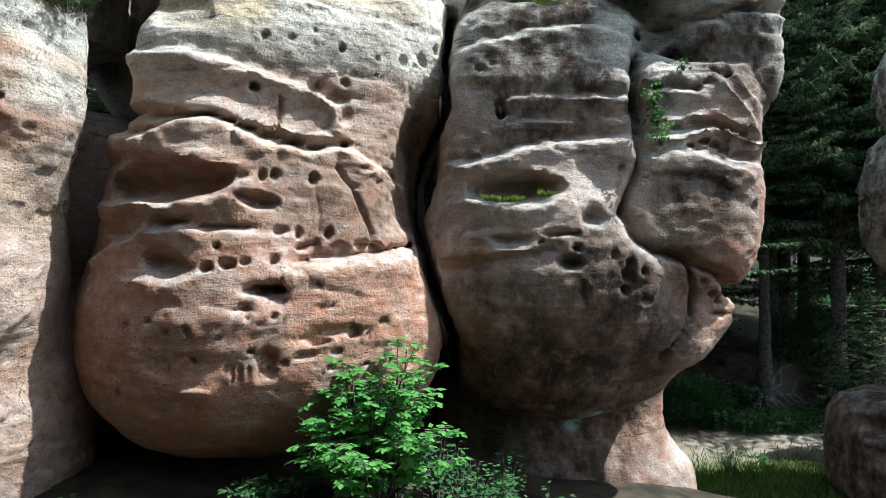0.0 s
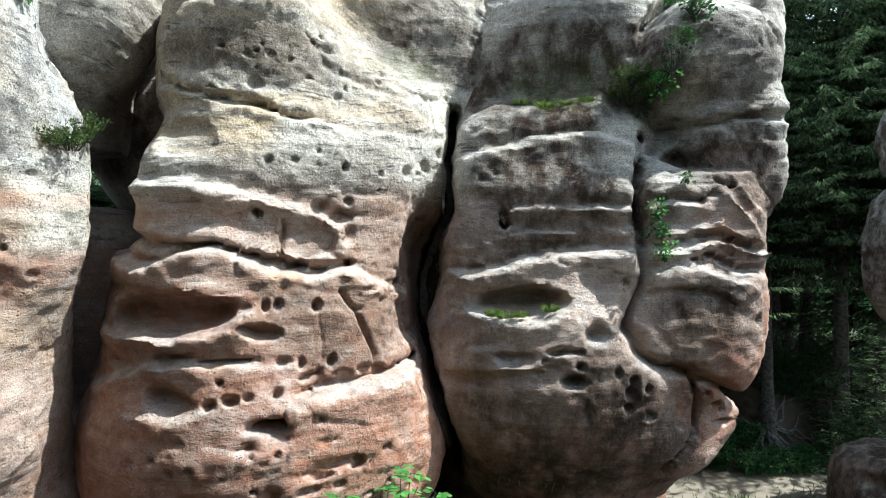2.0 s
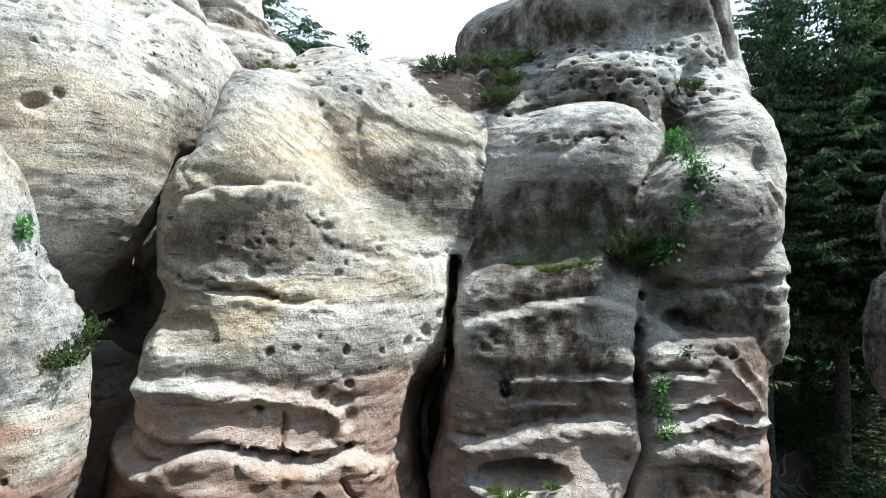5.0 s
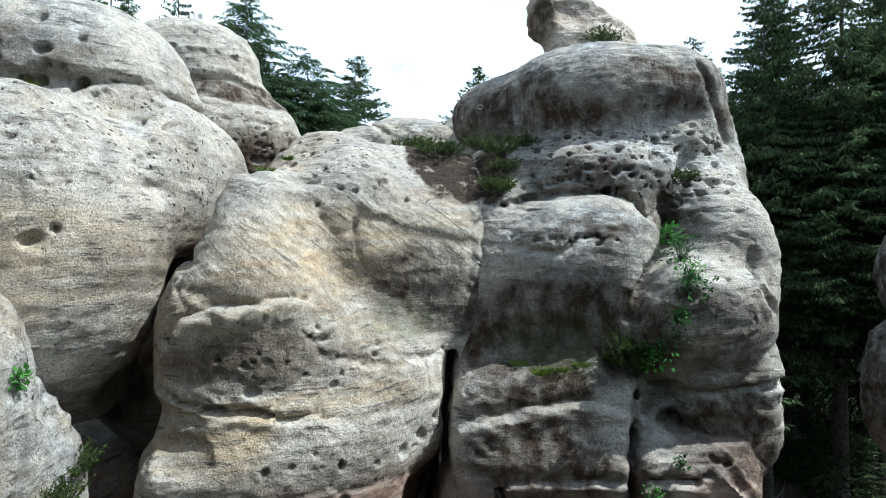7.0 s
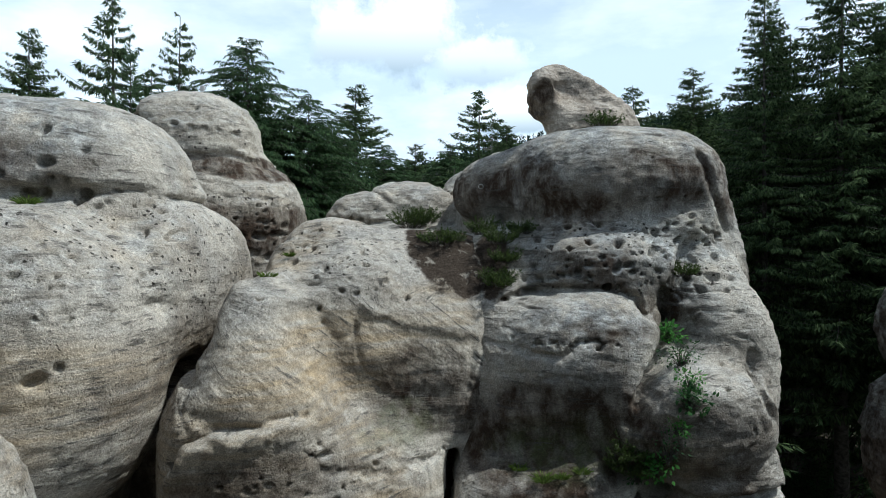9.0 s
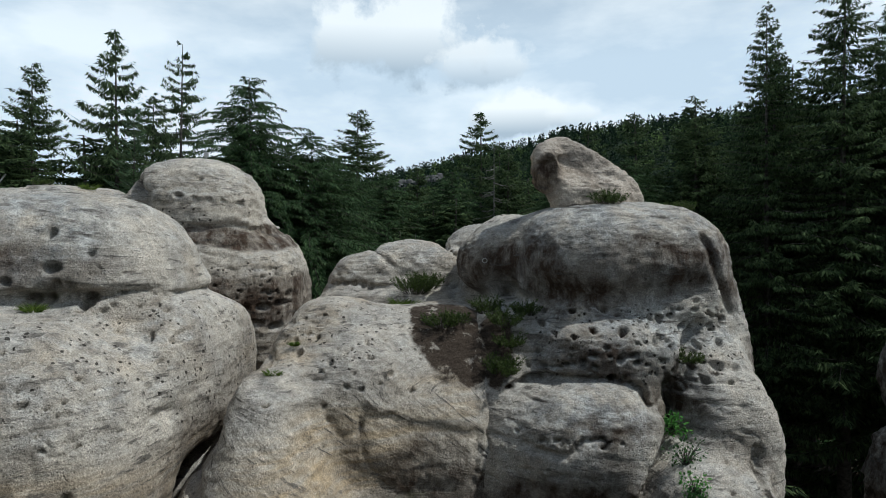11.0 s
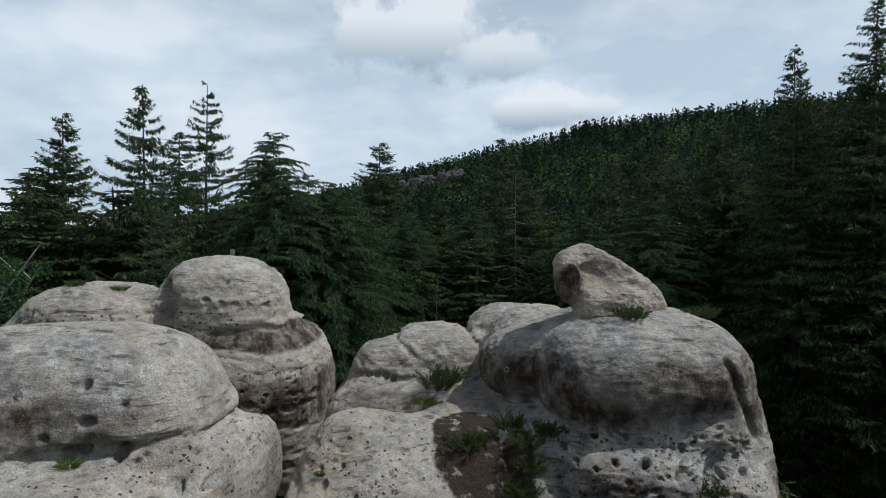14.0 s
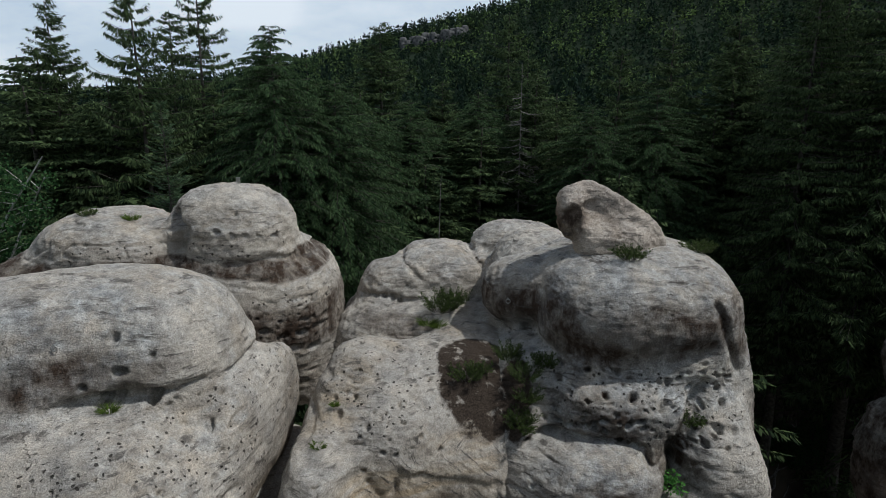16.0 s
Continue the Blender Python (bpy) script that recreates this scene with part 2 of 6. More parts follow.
class Relief:
    """Ledges, dents and cracks of a rock face, drawn on the upright plane x, z."""

    def __init__(self, seed=0, wob=0.05):
        self.items, self.seed, self.wob = [], seed, wob

    def _step(self, pts, below, above, up, down, ends=0.3):
        self.items.append(("step", pts, below, above, up, down, ends))
        return self

    def shelf(self, pts, out=0.2, under=0.2, up=0.3, down=0.5, ends=0.3):
        """The part below the line stands out, with a ledge on top; the part above is sunk."""
        return self._step(pts, out, -under, up, down, ends)

    def lip(self, pts, out=0.15, under=0.25, up=0.4, down=0.3, ends=0.3):
        """The part above the line overhangs; the part below is sunk."""
        return self._step(pts, -under, out, up, down, ends)

    def dent(self, x, z, rx, rz, depth, tip=0, flat=2.0):
        self.items.append(("dent", x, z, rx, rz, depth, tip, flat))
        return self

    def crack(self, pts, w, depth):
        self.items.append(("crack", pts, w, depth))
        return self

    def field(self, X, Z):
        R = np.zeros(X.shape)
        o = 0 * X
        X2 = X + self.wob * (vnoise(X * 2.6, o + self.seed, Z * 2.6, 41) + 0.5 * vnoise(X * 6, o, Z * 6, 42))
        Z2 = Z + self.wob * (vnoise(X * 2.6, o + self.seed, Z * 2.6, 43) + 0.5 * vnoise(X * 6, o, Z * 6, 44))
        for it in self.items:
            if it[0] == "step":
                _, pts, below, above, up, down, ends = it
                px, pz = [p[0] for p in pts], [p[1] for p in pts]
                s = Z2 - np.interp(X2, px, pz)
                fade = soft(X2, px[0] - ends, px[0] + 0.02) * soft(-X2, -px[-1] - ends, -px[-1] + 0.02)
                hi, lo = np.clip(s / up, 0, 1), np.clip(-s / down, 0, 1)
                hi = above * (1 - hi) ** 1.7 * np.minimum(1, 0.5 + hi * 2.6)
                lo = below * (1 - lo) ** 1.7 * np.minimum(1, 0.5 + lo * 2.6)
                w = soft(s, -0.05, 0.05)
                R += fade * (hi * w + lo * (1 - w))
            elif it[0] == "dent":
                _, x, z, rx, rz, depth, tip, flat = it
                m = (np.abs(X2 - x) < rx * 1.3 + rz) & (np.abs(Z2 - z) < rz * 1.3 + rx)
                a, b = math.cos(radians(tip)), math.sin(radians(tip))
                dx, dz = X2[m] - x, Z2[m] - z
                q = ((a * dx - b * dz) / rx) ** 2 + ((a * dz + b * dx) / rz) ** 2
                R[m] -= depth * np.clip(1 - q ** (flat / 2), 0, 1) ** 0.8
            else:
                _, pts, w, depth = it
                best = np.full(X.shape, 9.0)
                for p, q in zip(pts, pts[1:]):
                    dx, dz = q[0] - p[0], q[1] - p[1]
                    t = np.clip(((X2 - p[0]) * dx + (Z2 - p[1]) * dz) / (dx * dx + dz * dz), 0, 1)
                    best = np.minimum(best, np.hypot(X2 - p[0] - t * dx, Z2 - p[1] - t * dz))
                R -= depth * np.exp(-(best / w) ** 2)
        return R


def soft(a, lo, hi):
    t = np.clip((a - lo) / (hi - lo), 0, 1)
    return t * t * (3 - 2 * t)


# ---- materials of the place ----
def rock_material():
    m, nt, b = material("sandstone")
    link = nt.links.new

    def node(kind, **kw):
        n = nt.nodes.new(kind)
        for k, v in kw.items():
            n.inputs[k].default_value = v
        return n

    def mix(a, c, f):
        n = nt.nodes.new("ShaderNodeMix")
        n.data_type = "RGBA"
        for sock, val in (("A", a), ("B", c), ("Factor", f)):
            if hasattr(val, "is_output"):
                link(val, n.inputs[sock])
            else:
                n.inputs[sock].default_value = (*val, 1) if isinstance(val, tuple) else val
        return n.outputs["Result"]

    def ramp(v, lo, hi):
        n = nt.nodes.new("ShaderNodeMapRange")
        n.inputs["From Min"].default_value, n.inputs["From Max"].default_value = lo, hi
        link(v, n.inputs["Value"])
        return n.outputs["Result"]

    def times(a, c):
        n = nt.nodes.new("ShaderNodeMath")
        n.operation = "MULTIPLY"
        for i, val in enumerate((a, c)):
            if hasattr(val, "is_output"):
                link(val, n.inputs[i])
            else:
                n.inputs[i].default_value = val
        return n.outputs[0]

    co = nt.nodes.new("ShaderNodeTexCoord").outputs["Object"]

    def noise_tex(scale, detail=6, rough=0.55, stretch=(1, 1, 1)):
        mp = node("ShaderNodeMapping", Scale=stretch)
        link(co, mp.inputs["Vector"])
        n = node("ShaderNodeTexNoise", Scale=scale, Detail=detail, Roughness=rough)
        link(mp.outputs["Vector"], n.inputs["Vector"])
        return n.outputs["Fac"]

    def attr(name):
        n = nt.nodes.new("ShaderNodeAttribute")
        n.attribute_name = name
        return n.outputs["Fac"]

    big, mid, fine = noise_tex(0.8, 5), noise_tex(4.2, 9, 0.66), noise_tex(38, 6, 0.72)
    layers = noise_tex(2.2, 6, 0.6, (0.35, 0.35, 4.0))
    # thin beds, bent and slanted by the bed attribute
    sep, comb = nt.nodes.new("ShaderNodeSeparateXYZ"), nt.nodes.new("ShaderNodeCombineXYZ")
    link(co, sep.inputs["Vector"])
    for axis in "XY":
        link(times(sep.outputs[axis], 0.6), comb.inputs[axis])
    link(times(attr("bed"), 190.0), comb.inputs["Z"])
    ln = node("ShaderNodeTexNoise", Scale=3.2, Detail=5, Roughness=0.65)
    link(comb.outputs["Vector"], ln.inputs["Vector"])
    lamina = ln.outputs["Fac"]
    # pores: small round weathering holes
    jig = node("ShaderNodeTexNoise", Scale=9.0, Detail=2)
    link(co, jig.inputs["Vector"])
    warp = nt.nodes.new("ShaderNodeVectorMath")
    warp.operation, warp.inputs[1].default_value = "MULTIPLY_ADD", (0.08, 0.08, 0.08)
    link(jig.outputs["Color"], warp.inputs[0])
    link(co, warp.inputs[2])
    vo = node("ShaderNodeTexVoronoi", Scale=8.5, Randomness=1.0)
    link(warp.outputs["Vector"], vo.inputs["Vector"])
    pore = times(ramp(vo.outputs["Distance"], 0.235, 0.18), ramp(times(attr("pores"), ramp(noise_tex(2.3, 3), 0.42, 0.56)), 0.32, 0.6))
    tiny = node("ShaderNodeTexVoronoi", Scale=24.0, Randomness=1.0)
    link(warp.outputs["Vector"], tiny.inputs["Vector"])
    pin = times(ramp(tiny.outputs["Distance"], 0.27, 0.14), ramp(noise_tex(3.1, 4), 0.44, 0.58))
    streak = noise_tex(2.6, 8, 0.68, (1.2, 1.2, 0.7))
    blot = noise_tex(1.7, 10, 0.72)
    speck = noise_tex(75, 4, 0.8)
    mottle = noise_tex(11, 8, 0.78)
    pale = mix((0.60, 0.54, 0.455), (0.44, 0.40, 0.345), ramp(big, 0.38, 0.64))
    pale = mix(pale, (0.53, 0.41, 0.265), times(attr("ochre"), ramp(layers, 0.3, 0.6)))
    red = mix((0.375, 0.17, 0.10), (0.42, 0.272, 0.20), ramp(mid, 0.36, 0.64))
    red = mix(red, (0.31, 0.12, 0.07), times(ramp(layers, 0.45, 0.7), 0.6))
    base = mix(pale, red, attr("red"))
    base = mix(base, mix((0.21, 0.22, 0.225), (0.52, 0.535, 0.53), ramp(mid, 0.38, 0.62)), times(attr("lichen"), ramp(blot, 0.34, 0.6)))
    base = mix(base, (0.15, 0.135, 0.12), times(ramp(lamina, 0.53, 0.7), 0.22))
    base = mix(base, (0.13, 0.105, 0.085), times(ramp(blot, 0.54, 0.72), 0.4))
    # dark crusting, also painted where hollows, feet and sides lie in shade
    base = mix(base, (0.062, 0.042, 0.03), times(attr("crust_shade"), ramp(streak, 0.18, 0.58)))
    base = mix(base, (0.085, 0.10, 0.042), times(attr("moss"), ramp(mid, 0.36, 0.56)))
    base = mix(base, (0.33, 0.43, 0.40), times(attr("teal"), ramp(mid, 0.35, 0.6)))
    # thin dark beds on the pale stone
    base = mix(base, (0.11, 0.1, 0.09), times(times(ramp(lamina, 0.585, 0.63), attr("beds")), ramp(blot, 0.38, 0.5)))
    smooth_stone = base
    # grain: lighter and darker sand, hue kept
    for tex, lo, hi, low, high in ((speck, 0.36, 0.64, 0.64, 1.28), (fine, 0.36, 0.6, 0.68, 1.2), (mottle, 0.36, 0.62, 0.86, 1.14), (mid, 0.3, 0.7, 0.85, 1.12)):
        g = nt.nodes.new("ShaderNodeMapRange")
        g.inputs["From Min"].default_value, g.inputs["From Max"].default_value = lo, hi
        g.inputs["To Min"].default_value, g.inputs["To Max"].default_value = low, high
        link(tex, g.inputs["Value"])
        mul = nt.nodes.new("ShaderNodeVectorMath")
        mul.operation = "SCALE"
        link(base, mul.inputs[0])
        link(g.outputs["Result"], mul.inputs["Scale"])
        base = mul.outputs["Vector"]
    base = mix(base, smooth_stone, times(attr("red"), 0.75))
    # dirt and shade inside the pores and pinholes, painted into the colour
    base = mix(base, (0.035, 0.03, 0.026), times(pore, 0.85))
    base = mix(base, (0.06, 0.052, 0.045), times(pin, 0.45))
    base = mix(base, mix((0.03, 0.022, 0.017), (0.085, 0.066, 0.05), ramp(fine, 0.4, 0.65)), ramp(times(attr("soil"), ramp(mid, 0.25, 0.62)), 0.2, 0.5))
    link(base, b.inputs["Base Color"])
    b.inputs["Roughness"].default_value = 0.93
    b.inputs["Specular IOR Level"].default_value = 0.15
    n1 = node("ShaderNodeBump", Strength=0.8, Distance=0.05)
    link(mid, n1.inputs["Height"])
    n0 = node("ShaderNodeBump", Strength=0.7, Distance=0.022)
    link(mottle, n0.inputs["Height"])
    link(n1.outputs["Normal"], n0.inputs["Normal"])
    n2 = node("ShaderNodeBump", Strength=0.8, Distance=0.018)
    link(fine, n2.inputs["Height"])
    link(n0.outputs["Normal"], n2.inputs["Normal"])
    n3 = node("ShaderNodeBump", Strength=0.6, Distance=0.035)
    link(lamina, n3.inputs["Height"])
    link(n2.outputs["Normal"], n3.inputs["Normal"])
    n4 = node("ShaderNodeBump", Strength=1.0, Distance=0.06)
    n4.invert = True
    both = nt.nodes.new("ShaderNodeMath")
    both.operation, both.inputs[1].default_value = "MULTIPLY_ADD", 0.35
    link(pin, both.inputs[0])
    link(pore, both.inputs[2])
    link(both.outputs[0], n4.inputs["Height"])
    link(n3.outputs["Normal"], n4.inputs["Normal"])
    link(n4.outputs["Normal"], b.inputs["Normal"])
    return m


ROCK = rock_material()
def rock(name, form, label, stain, finer=1, rough=1.0, pits=None, layers=1.0, relief=None, deepest=None, slant=None, kind=""):
    """Finish a form: split it, roughen it, sink its pits, stain it, make the object."""
    if relief:
        form.press(relief)
    v, f = form.mesh(finer, deepest)
    n = normals(v, f)
    x, y, z = v.T
    d = 0.042 * rough * fbm(x * 1.1, y * 1.1, z * 1.1, 3, 3)
    d += 0.015 * rough * fbm(x * 7, y * 7, z * 10, 3, 9)
    bend = z + 0.15 * vnoise(x * 0.7, y * 0.7, z * 0.4, 21)
    steep = 1 - np.abs(n[:, 2])
    d += 0.009 * layers * steep * fbm(x * 0.5, y * 0.5, bend * 7, 3, 31)
    pock = soft(vnoise(x * 11, y * 11, z * 13, 51), 0.35, 0.85) * soft(vnoise(x * 1.2, y * 1.2, z * 2.2, 52), -0.2, 0.5)
    d -= 0.012 * rough * pock
    scar = 1 - np.abs(vnoise(x * 1.6 + 0.6 * vnoise(x * 3, y * 3, z * 3, 55), y * 1.6, bend * 3.2, 53))
    d -= 0.03 * rough * soft(scar, 0.9, 1.0) * soft(vnoise(x * 0.7, y * 0.7, z * 0.9, 54), -0.1, 0.5)
    if pits:
        d += pits.field(x, z) * soft(-n[:, 1], 0.15, 0.45)
    v = v + n * d[:, None]
    me = quad_mesh(name, v, f)
    n = normals(v, f)
    tilt = slant(v[:, 0], v[:, 2]) if slant else 0
    stained = stain(v[:, 0], v[:, 1], v[:, 2], n)
    stained["bed"] = 0.5 + 0.02 * (v[:, 2] + 0.12 * vnoise(v[:, 0] * 0.6, v[:, 1] * 0.6, v[:, 2] * 0.5, 23) + tilt)
    for key, val in stained.items():
        at = me.attributes.new(key, "FLOAT", "POINT")
        at.data.foreach_set("value", np.clip(val, 0, 1).astype(np.float32))
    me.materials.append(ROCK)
    ob = new(name, me)
    tagged(ob, label, "rock", kind=kind)
    return ob




def stains(red_top=5.0, red_most=1.0, crust_shade=0.3, lichen=0.5, ochre=0.4, spots=(), bands=(), pores=0.35, beds=0.8):
    """Where the stone is red, crusted, grown over; crusting also paints shade into some hollows, feet and sides. spots:
    key, x, z, rx, rz, amount (soil: x, y). bands: key, z, half height, amount.
    """
    def give(x, y, z, n):
        up = soft(n[:, 2], 0.2, 0.8)
        patch = vnoise(x * 0.8, y * 0.8, z * 0.8, 5)
        small = vnoise(x * 2.1, y * 2.1, z * 1.6, 15)
        r = 1.05 * red_most * (0.62 * soft(red_top - z + 0.3 * patch, -0.15, 0.35) + 0.38 * soft(red_top - z + 0.5 * patch, 0.5, 3.6))
        out = dict(red=r * (1 - 0.35 * up), lichen=lichen * (0.6 + 0.5 * patch) + 0.35 * up,
                   crust_shade=crust_shade * soft(patch + 0.5 * small, -0.7, 0.7) * (1 - 0.75 * up),
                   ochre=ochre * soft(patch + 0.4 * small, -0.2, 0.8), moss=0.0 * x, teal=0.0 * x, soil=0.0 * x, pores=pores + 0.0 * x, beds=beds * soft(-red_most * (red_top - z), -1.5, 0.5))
        wx, wz = x + 0.12 * small, z + 0.12 * vnoise(x * 2.3, y * 2, z * 2.3, 16)
        for key, cx, cz, rx, rz, amount in spots:
            q = ((wx - cx) / rx) ** 2 + (((y if key == "soil" else wz) - cz) / rz) ** 2
            out[key] = out[key] + amount * soft(-q, -1.0, -0.25)
        for key, cz, half, amount in bands:
            out[key] = out[key] + amount * soft(-np.abs(wz + 0.1 * patch - cz), -half, -half * 0.5)
        return out
    return give


# ---- rocks ----
CELL = 0.066


def scatter(rel, n, x0, x1, z0, z1, r0, r1, depth, seed):
    """Small weathering holes strewn over a stretch of a face."""
    rng = random.Random(seed)
    for _ in range(n):
        r = 0.7 * (r0 + (r1 - r0) * rng.random() ** 2.2)
        rel.dent(rng.uniform(x0, x1), rng.uniform(z0, z1), r * rng.uniform(0.9, 1.5), r * rng.uniform(0.7, 1.1), 1.9 * depth * r / r1, rng.uniform(-20, 20))


# the winding gap between the two big masses
GAP = [(0.12, 6.6), (0.05, 5.9), (0.06, 5.0), (-0.22, 4.45), (-0.38, 4.0), (-0.36, 3.3), (-0.1, 2.4), (0.14, 1.7), (0.2, 0.9)]


def middle_block():
    F = Form((-4.9, 5.6, -0.4), (1.8, 14.2, 11.4), CELL)
    F.add((-2.26, 9.93, 2.62), (1.76, 1.26, 2.78), 4, 0.3)
    F.add((0.20, 11.86, 5.00), (1.80, 1.61, 4.22), 4, 0.3)
    F.add((-2.74, 9.44, 1.91), (2.56, 2.94, 1.84), 2.4, 0.35, 25)
    F.add((-3.19, 9.78, 3.17), (1.95, 3.03, 1.70), 3.2, 0.35, 25)
    F.add((-2.24, 8.25, 5.01), (1.71, 0.88, 1.20), 3.2, 0.35, 25)
    F.add((-2.75, 8.54, 6.96), (1.17, 1.10, 1.29), 2.6, 0.4, 25)
    F.add((-2.65, 9.54, 7.71), (0.69, 1.81, 1.75), 2.5, 0.6)
    F.add((-1.24, 9.83, 6.15), (1.63, 1.39, 1.03), 2.4, 0.8, 25, 30)
    F.add((-0.09, 10.63, 7.77), (1.25, 1.21, 1.38), 2.4, 0.9)
    F.add((-1.44, 10.57, 8.66), (0.81, 1.40, 1.12), 2.4, 0.9)
    F.add((-2.13, 11.29, 8.88), (0.97, 1.10, 1.48), 2.5, 0.9)
    F.add((-0.14, 12.41, 9.15), (1.37, 1.82, 1.00), 2.4, 0.9)
    F.press(Relief(1, 0.03).crack(GAP, 0.055, 1.2), 1.0)
    R = Relief(1, 0.03)
    # upper cushion: its top ledge and its underside
    R.shelf([(-3.98, 5.07), (-3.66, 5.3), (-3.11, 5.27), (-2.73, 5.22), (-2.3, 5.14), (-1.94, 5.06), (-1.69, 5.0), (-1.47, 4.93), (-1.27, 4.71)], 0.22, 0.1, 0.22, 0.45, 0.12)
    R.lip([(-4.11, 4.75), (-3.14, 4.61), (-2.91, 4.59), (-2.5, 4.5), (-2.02, 4.34), (-1.54, 4.28), (-1.26, 4.34)], 0.1, 0.24, 0.3, 0.2, 0.08)
    # second cushion over the long low cave
    R.shelf([(-4.3, 4.46), (-3.65, 4.3), (-3.24, 4.35), (-2.99, 4.48), (-2.83, 4.5), (-2.53, 4.48), (-2.26, 4.35), (-2.02, 4.27), (-1.65, 4.21), (-1.29, 4.3), (-1.03, 4.15), (-0.71, 3.91), (-0.53, 3.82)], 0.2, 0.14, 0.12, 0.4, 0.1)
    R.dent(-3.17, 3.74, 0.79, 0.24, 0.42, -3, 4.0)
    R.lip([(-4.29, 4.11), (-3.44, 4.04), (-2.88, 3.98), (-2.46, 3.91), (-2.28, 3.84)], 0.06, 0.12, 0.25, 0.2, 0.08)
    R.shelf([(-4.45, 3.54), (-3.43, 3.54), (-2.88, 3.55), (-2.58, 3.57), (-2.41, 3.65), (-2.23, 3.78)], 0.16, 0.06, 0.2, 0.35, 0.1)
    # notched ledges below the cave
    R.shelf([(-4.27, 2.88), (-3.79, 3.04), (-3.58, 3.11), (-3.38, 3.21), (-3.11, 3.17), (-2.86, 3.26), (-2.71, 3.23)], 0.12, 0.1, 0.14, 0.3, 0.15)
    R.dent(-3.05, 3.3, 0.23, 0.08, 0.2)
    R.dent(-3.8, 3.17, 0.2, 0.09, 0.16)
    R.dent(-2.42, 3.23, 0.4, 0.05, 0.16, 6)
    R.dent(-3.07, 2.82, 0.32, 0.14, 0.26, 4, 3.0)
    R.shelf([(-3.65, 2.66), (-3.28, 2.68), (-3.01, 2.64), (-2.77, 2.67), (-2.61, 2.76)], 0.1, 0.0, 0.1, 0.3, 0.1)
    # straight notch over the belly
    R.shelf([(-1.74, 2.76), (-1.47, 2.83), (-1.1, 2.86), (-0.72, 2.89), (-0.4, 2.93)], 0.2, 0.34, 0.16, 0.6, 0.06)
    # hollows, the carved foot and the pale knob
    R.dent(-1.96, 2.52, 0.27, 0.09, 0.36, 4, 3.0)
    R.dent(-2.18, 2.34, 0.14, 0.06, 0.14)
    R.dent(-2.86, 1.81, 0.45, 0.3, 0.09)
    R.dent(-2.64, 1.42, 0.25, 0.07, -0.1)
    R.dent(-1.91, 1.74, 0.11, 0.19, 0.13, -8, 4.0)
    R.shelf([(-2.5, 2.35), (-2.34, 2.33), (-2.06, 2.3), (-1.78, 2.31)], 0.05, 0.08, 0.12, 0.3, 0.2)
    R.crack([(-1.61, 2.0), (-1.44, 2.02), (-1.2, 2.01), (-1.03, 2.02)], 0.035, 0.14)
    R.crack([(-0.44, 1.52), (-0.39, 1.65), (-0.3, 1.72)], 0.04, 0.12)
    # yellow recess, the dark cushion and its ledge
    R.lip([(-3.58, 6.63), (-3.15, 6.44), (-2.68, 6.38), (-2.38, 6.34), (-2.04, 6.18), (-1.77, 6.17)], 0.1, 0.12, 0.3, 0.12, 0.2)
    R.shelf([(-3.69, 6.55), (-3.01, 6.38), (-2.56, 6.27), (-2.31, 6.25), (-1.98, 6.11), (-1.43, 6.07)], 0.1, 0.08, 0.08, 0.25, 0.2)
    R.dent(-3.06, 5.79, 0.4, 0.27, 0.14, 0, 3.0)
    R.shelf([(-3.39, 7.04), (-3.08, 7.42), (-2.87, 7.53), (-2.56, 7.55), (-2.2, 7.61), (-1.79, 7.63)], 0.14, 0.16, 0.16, 0.5, 0.1)
    R.dent(-2.87, 7.7, 0.5, 0.13, 0.06, 12, 2.0)
    R.dent(-3.36, 8.11, 0.22, 0.1, 0.1)
    R.crack([(-1.79, 7.19), (-1.55, 6.88), (-1.19, 6.74), (-0.75, 6.63), (-0.24, 6.67), (0.01, 6.73)], 0.03, 0.07)
    R.crack([(-1.4, 6.06), (-0.8, 6.08), (-0.03, 6.08)], 0.025, 0.05)
    # sweeping upper mass with its arc, chimney and shelf
    R.dent(-1.35, 8.59, 0.07, 0.18, 0.1, 18)
    R.crack([(-1.35, 8.55), (-1.26, 8.19), (-1.15, 7.9), (-0.96, 7.64)], 0.025, 0.035)
    R.crack([(-2.2, 8.71), (-2.1, 8.37)], 0.015, 0.04)
    R.crack([(-1.88, 8.93), (-1.8, 8.68), (-1.58, 8.44)], 0.02, 0.05)
    R.lip([(-1.23, 8.91), (-0.8, 8.68), (-0.29, 8.55), (0.32, 8.42)], 0.04, 0.05, 0.5, 0.7, 0.3)
    R.crack([(0.38, 9.32), (0.43, 8.65), (0.45, 8.12), (0.36, 7.62)], 0.05, 0.05)
    R.crack([(1.06, 9.75), (1.13, 9.21), (1.0, 8.68), (0.73, 8.35)], 0.09, 0.25)
    R.shelf([(-2.99, 9.37), (-2.46, 9.19), (-2.18, 9.18), (-1.91, 9.22)], 0.1, 0.1, 0.25, 0.3, 0.2)
    R.shelf([(-2.87, 9.89), (-2.19, 10.04), (-1.73, 10.02), (-1.46, 9.94)], 0.05, 0.08, 0.1, 0.2, 0.2)
    P = Relief(2, 0.03)
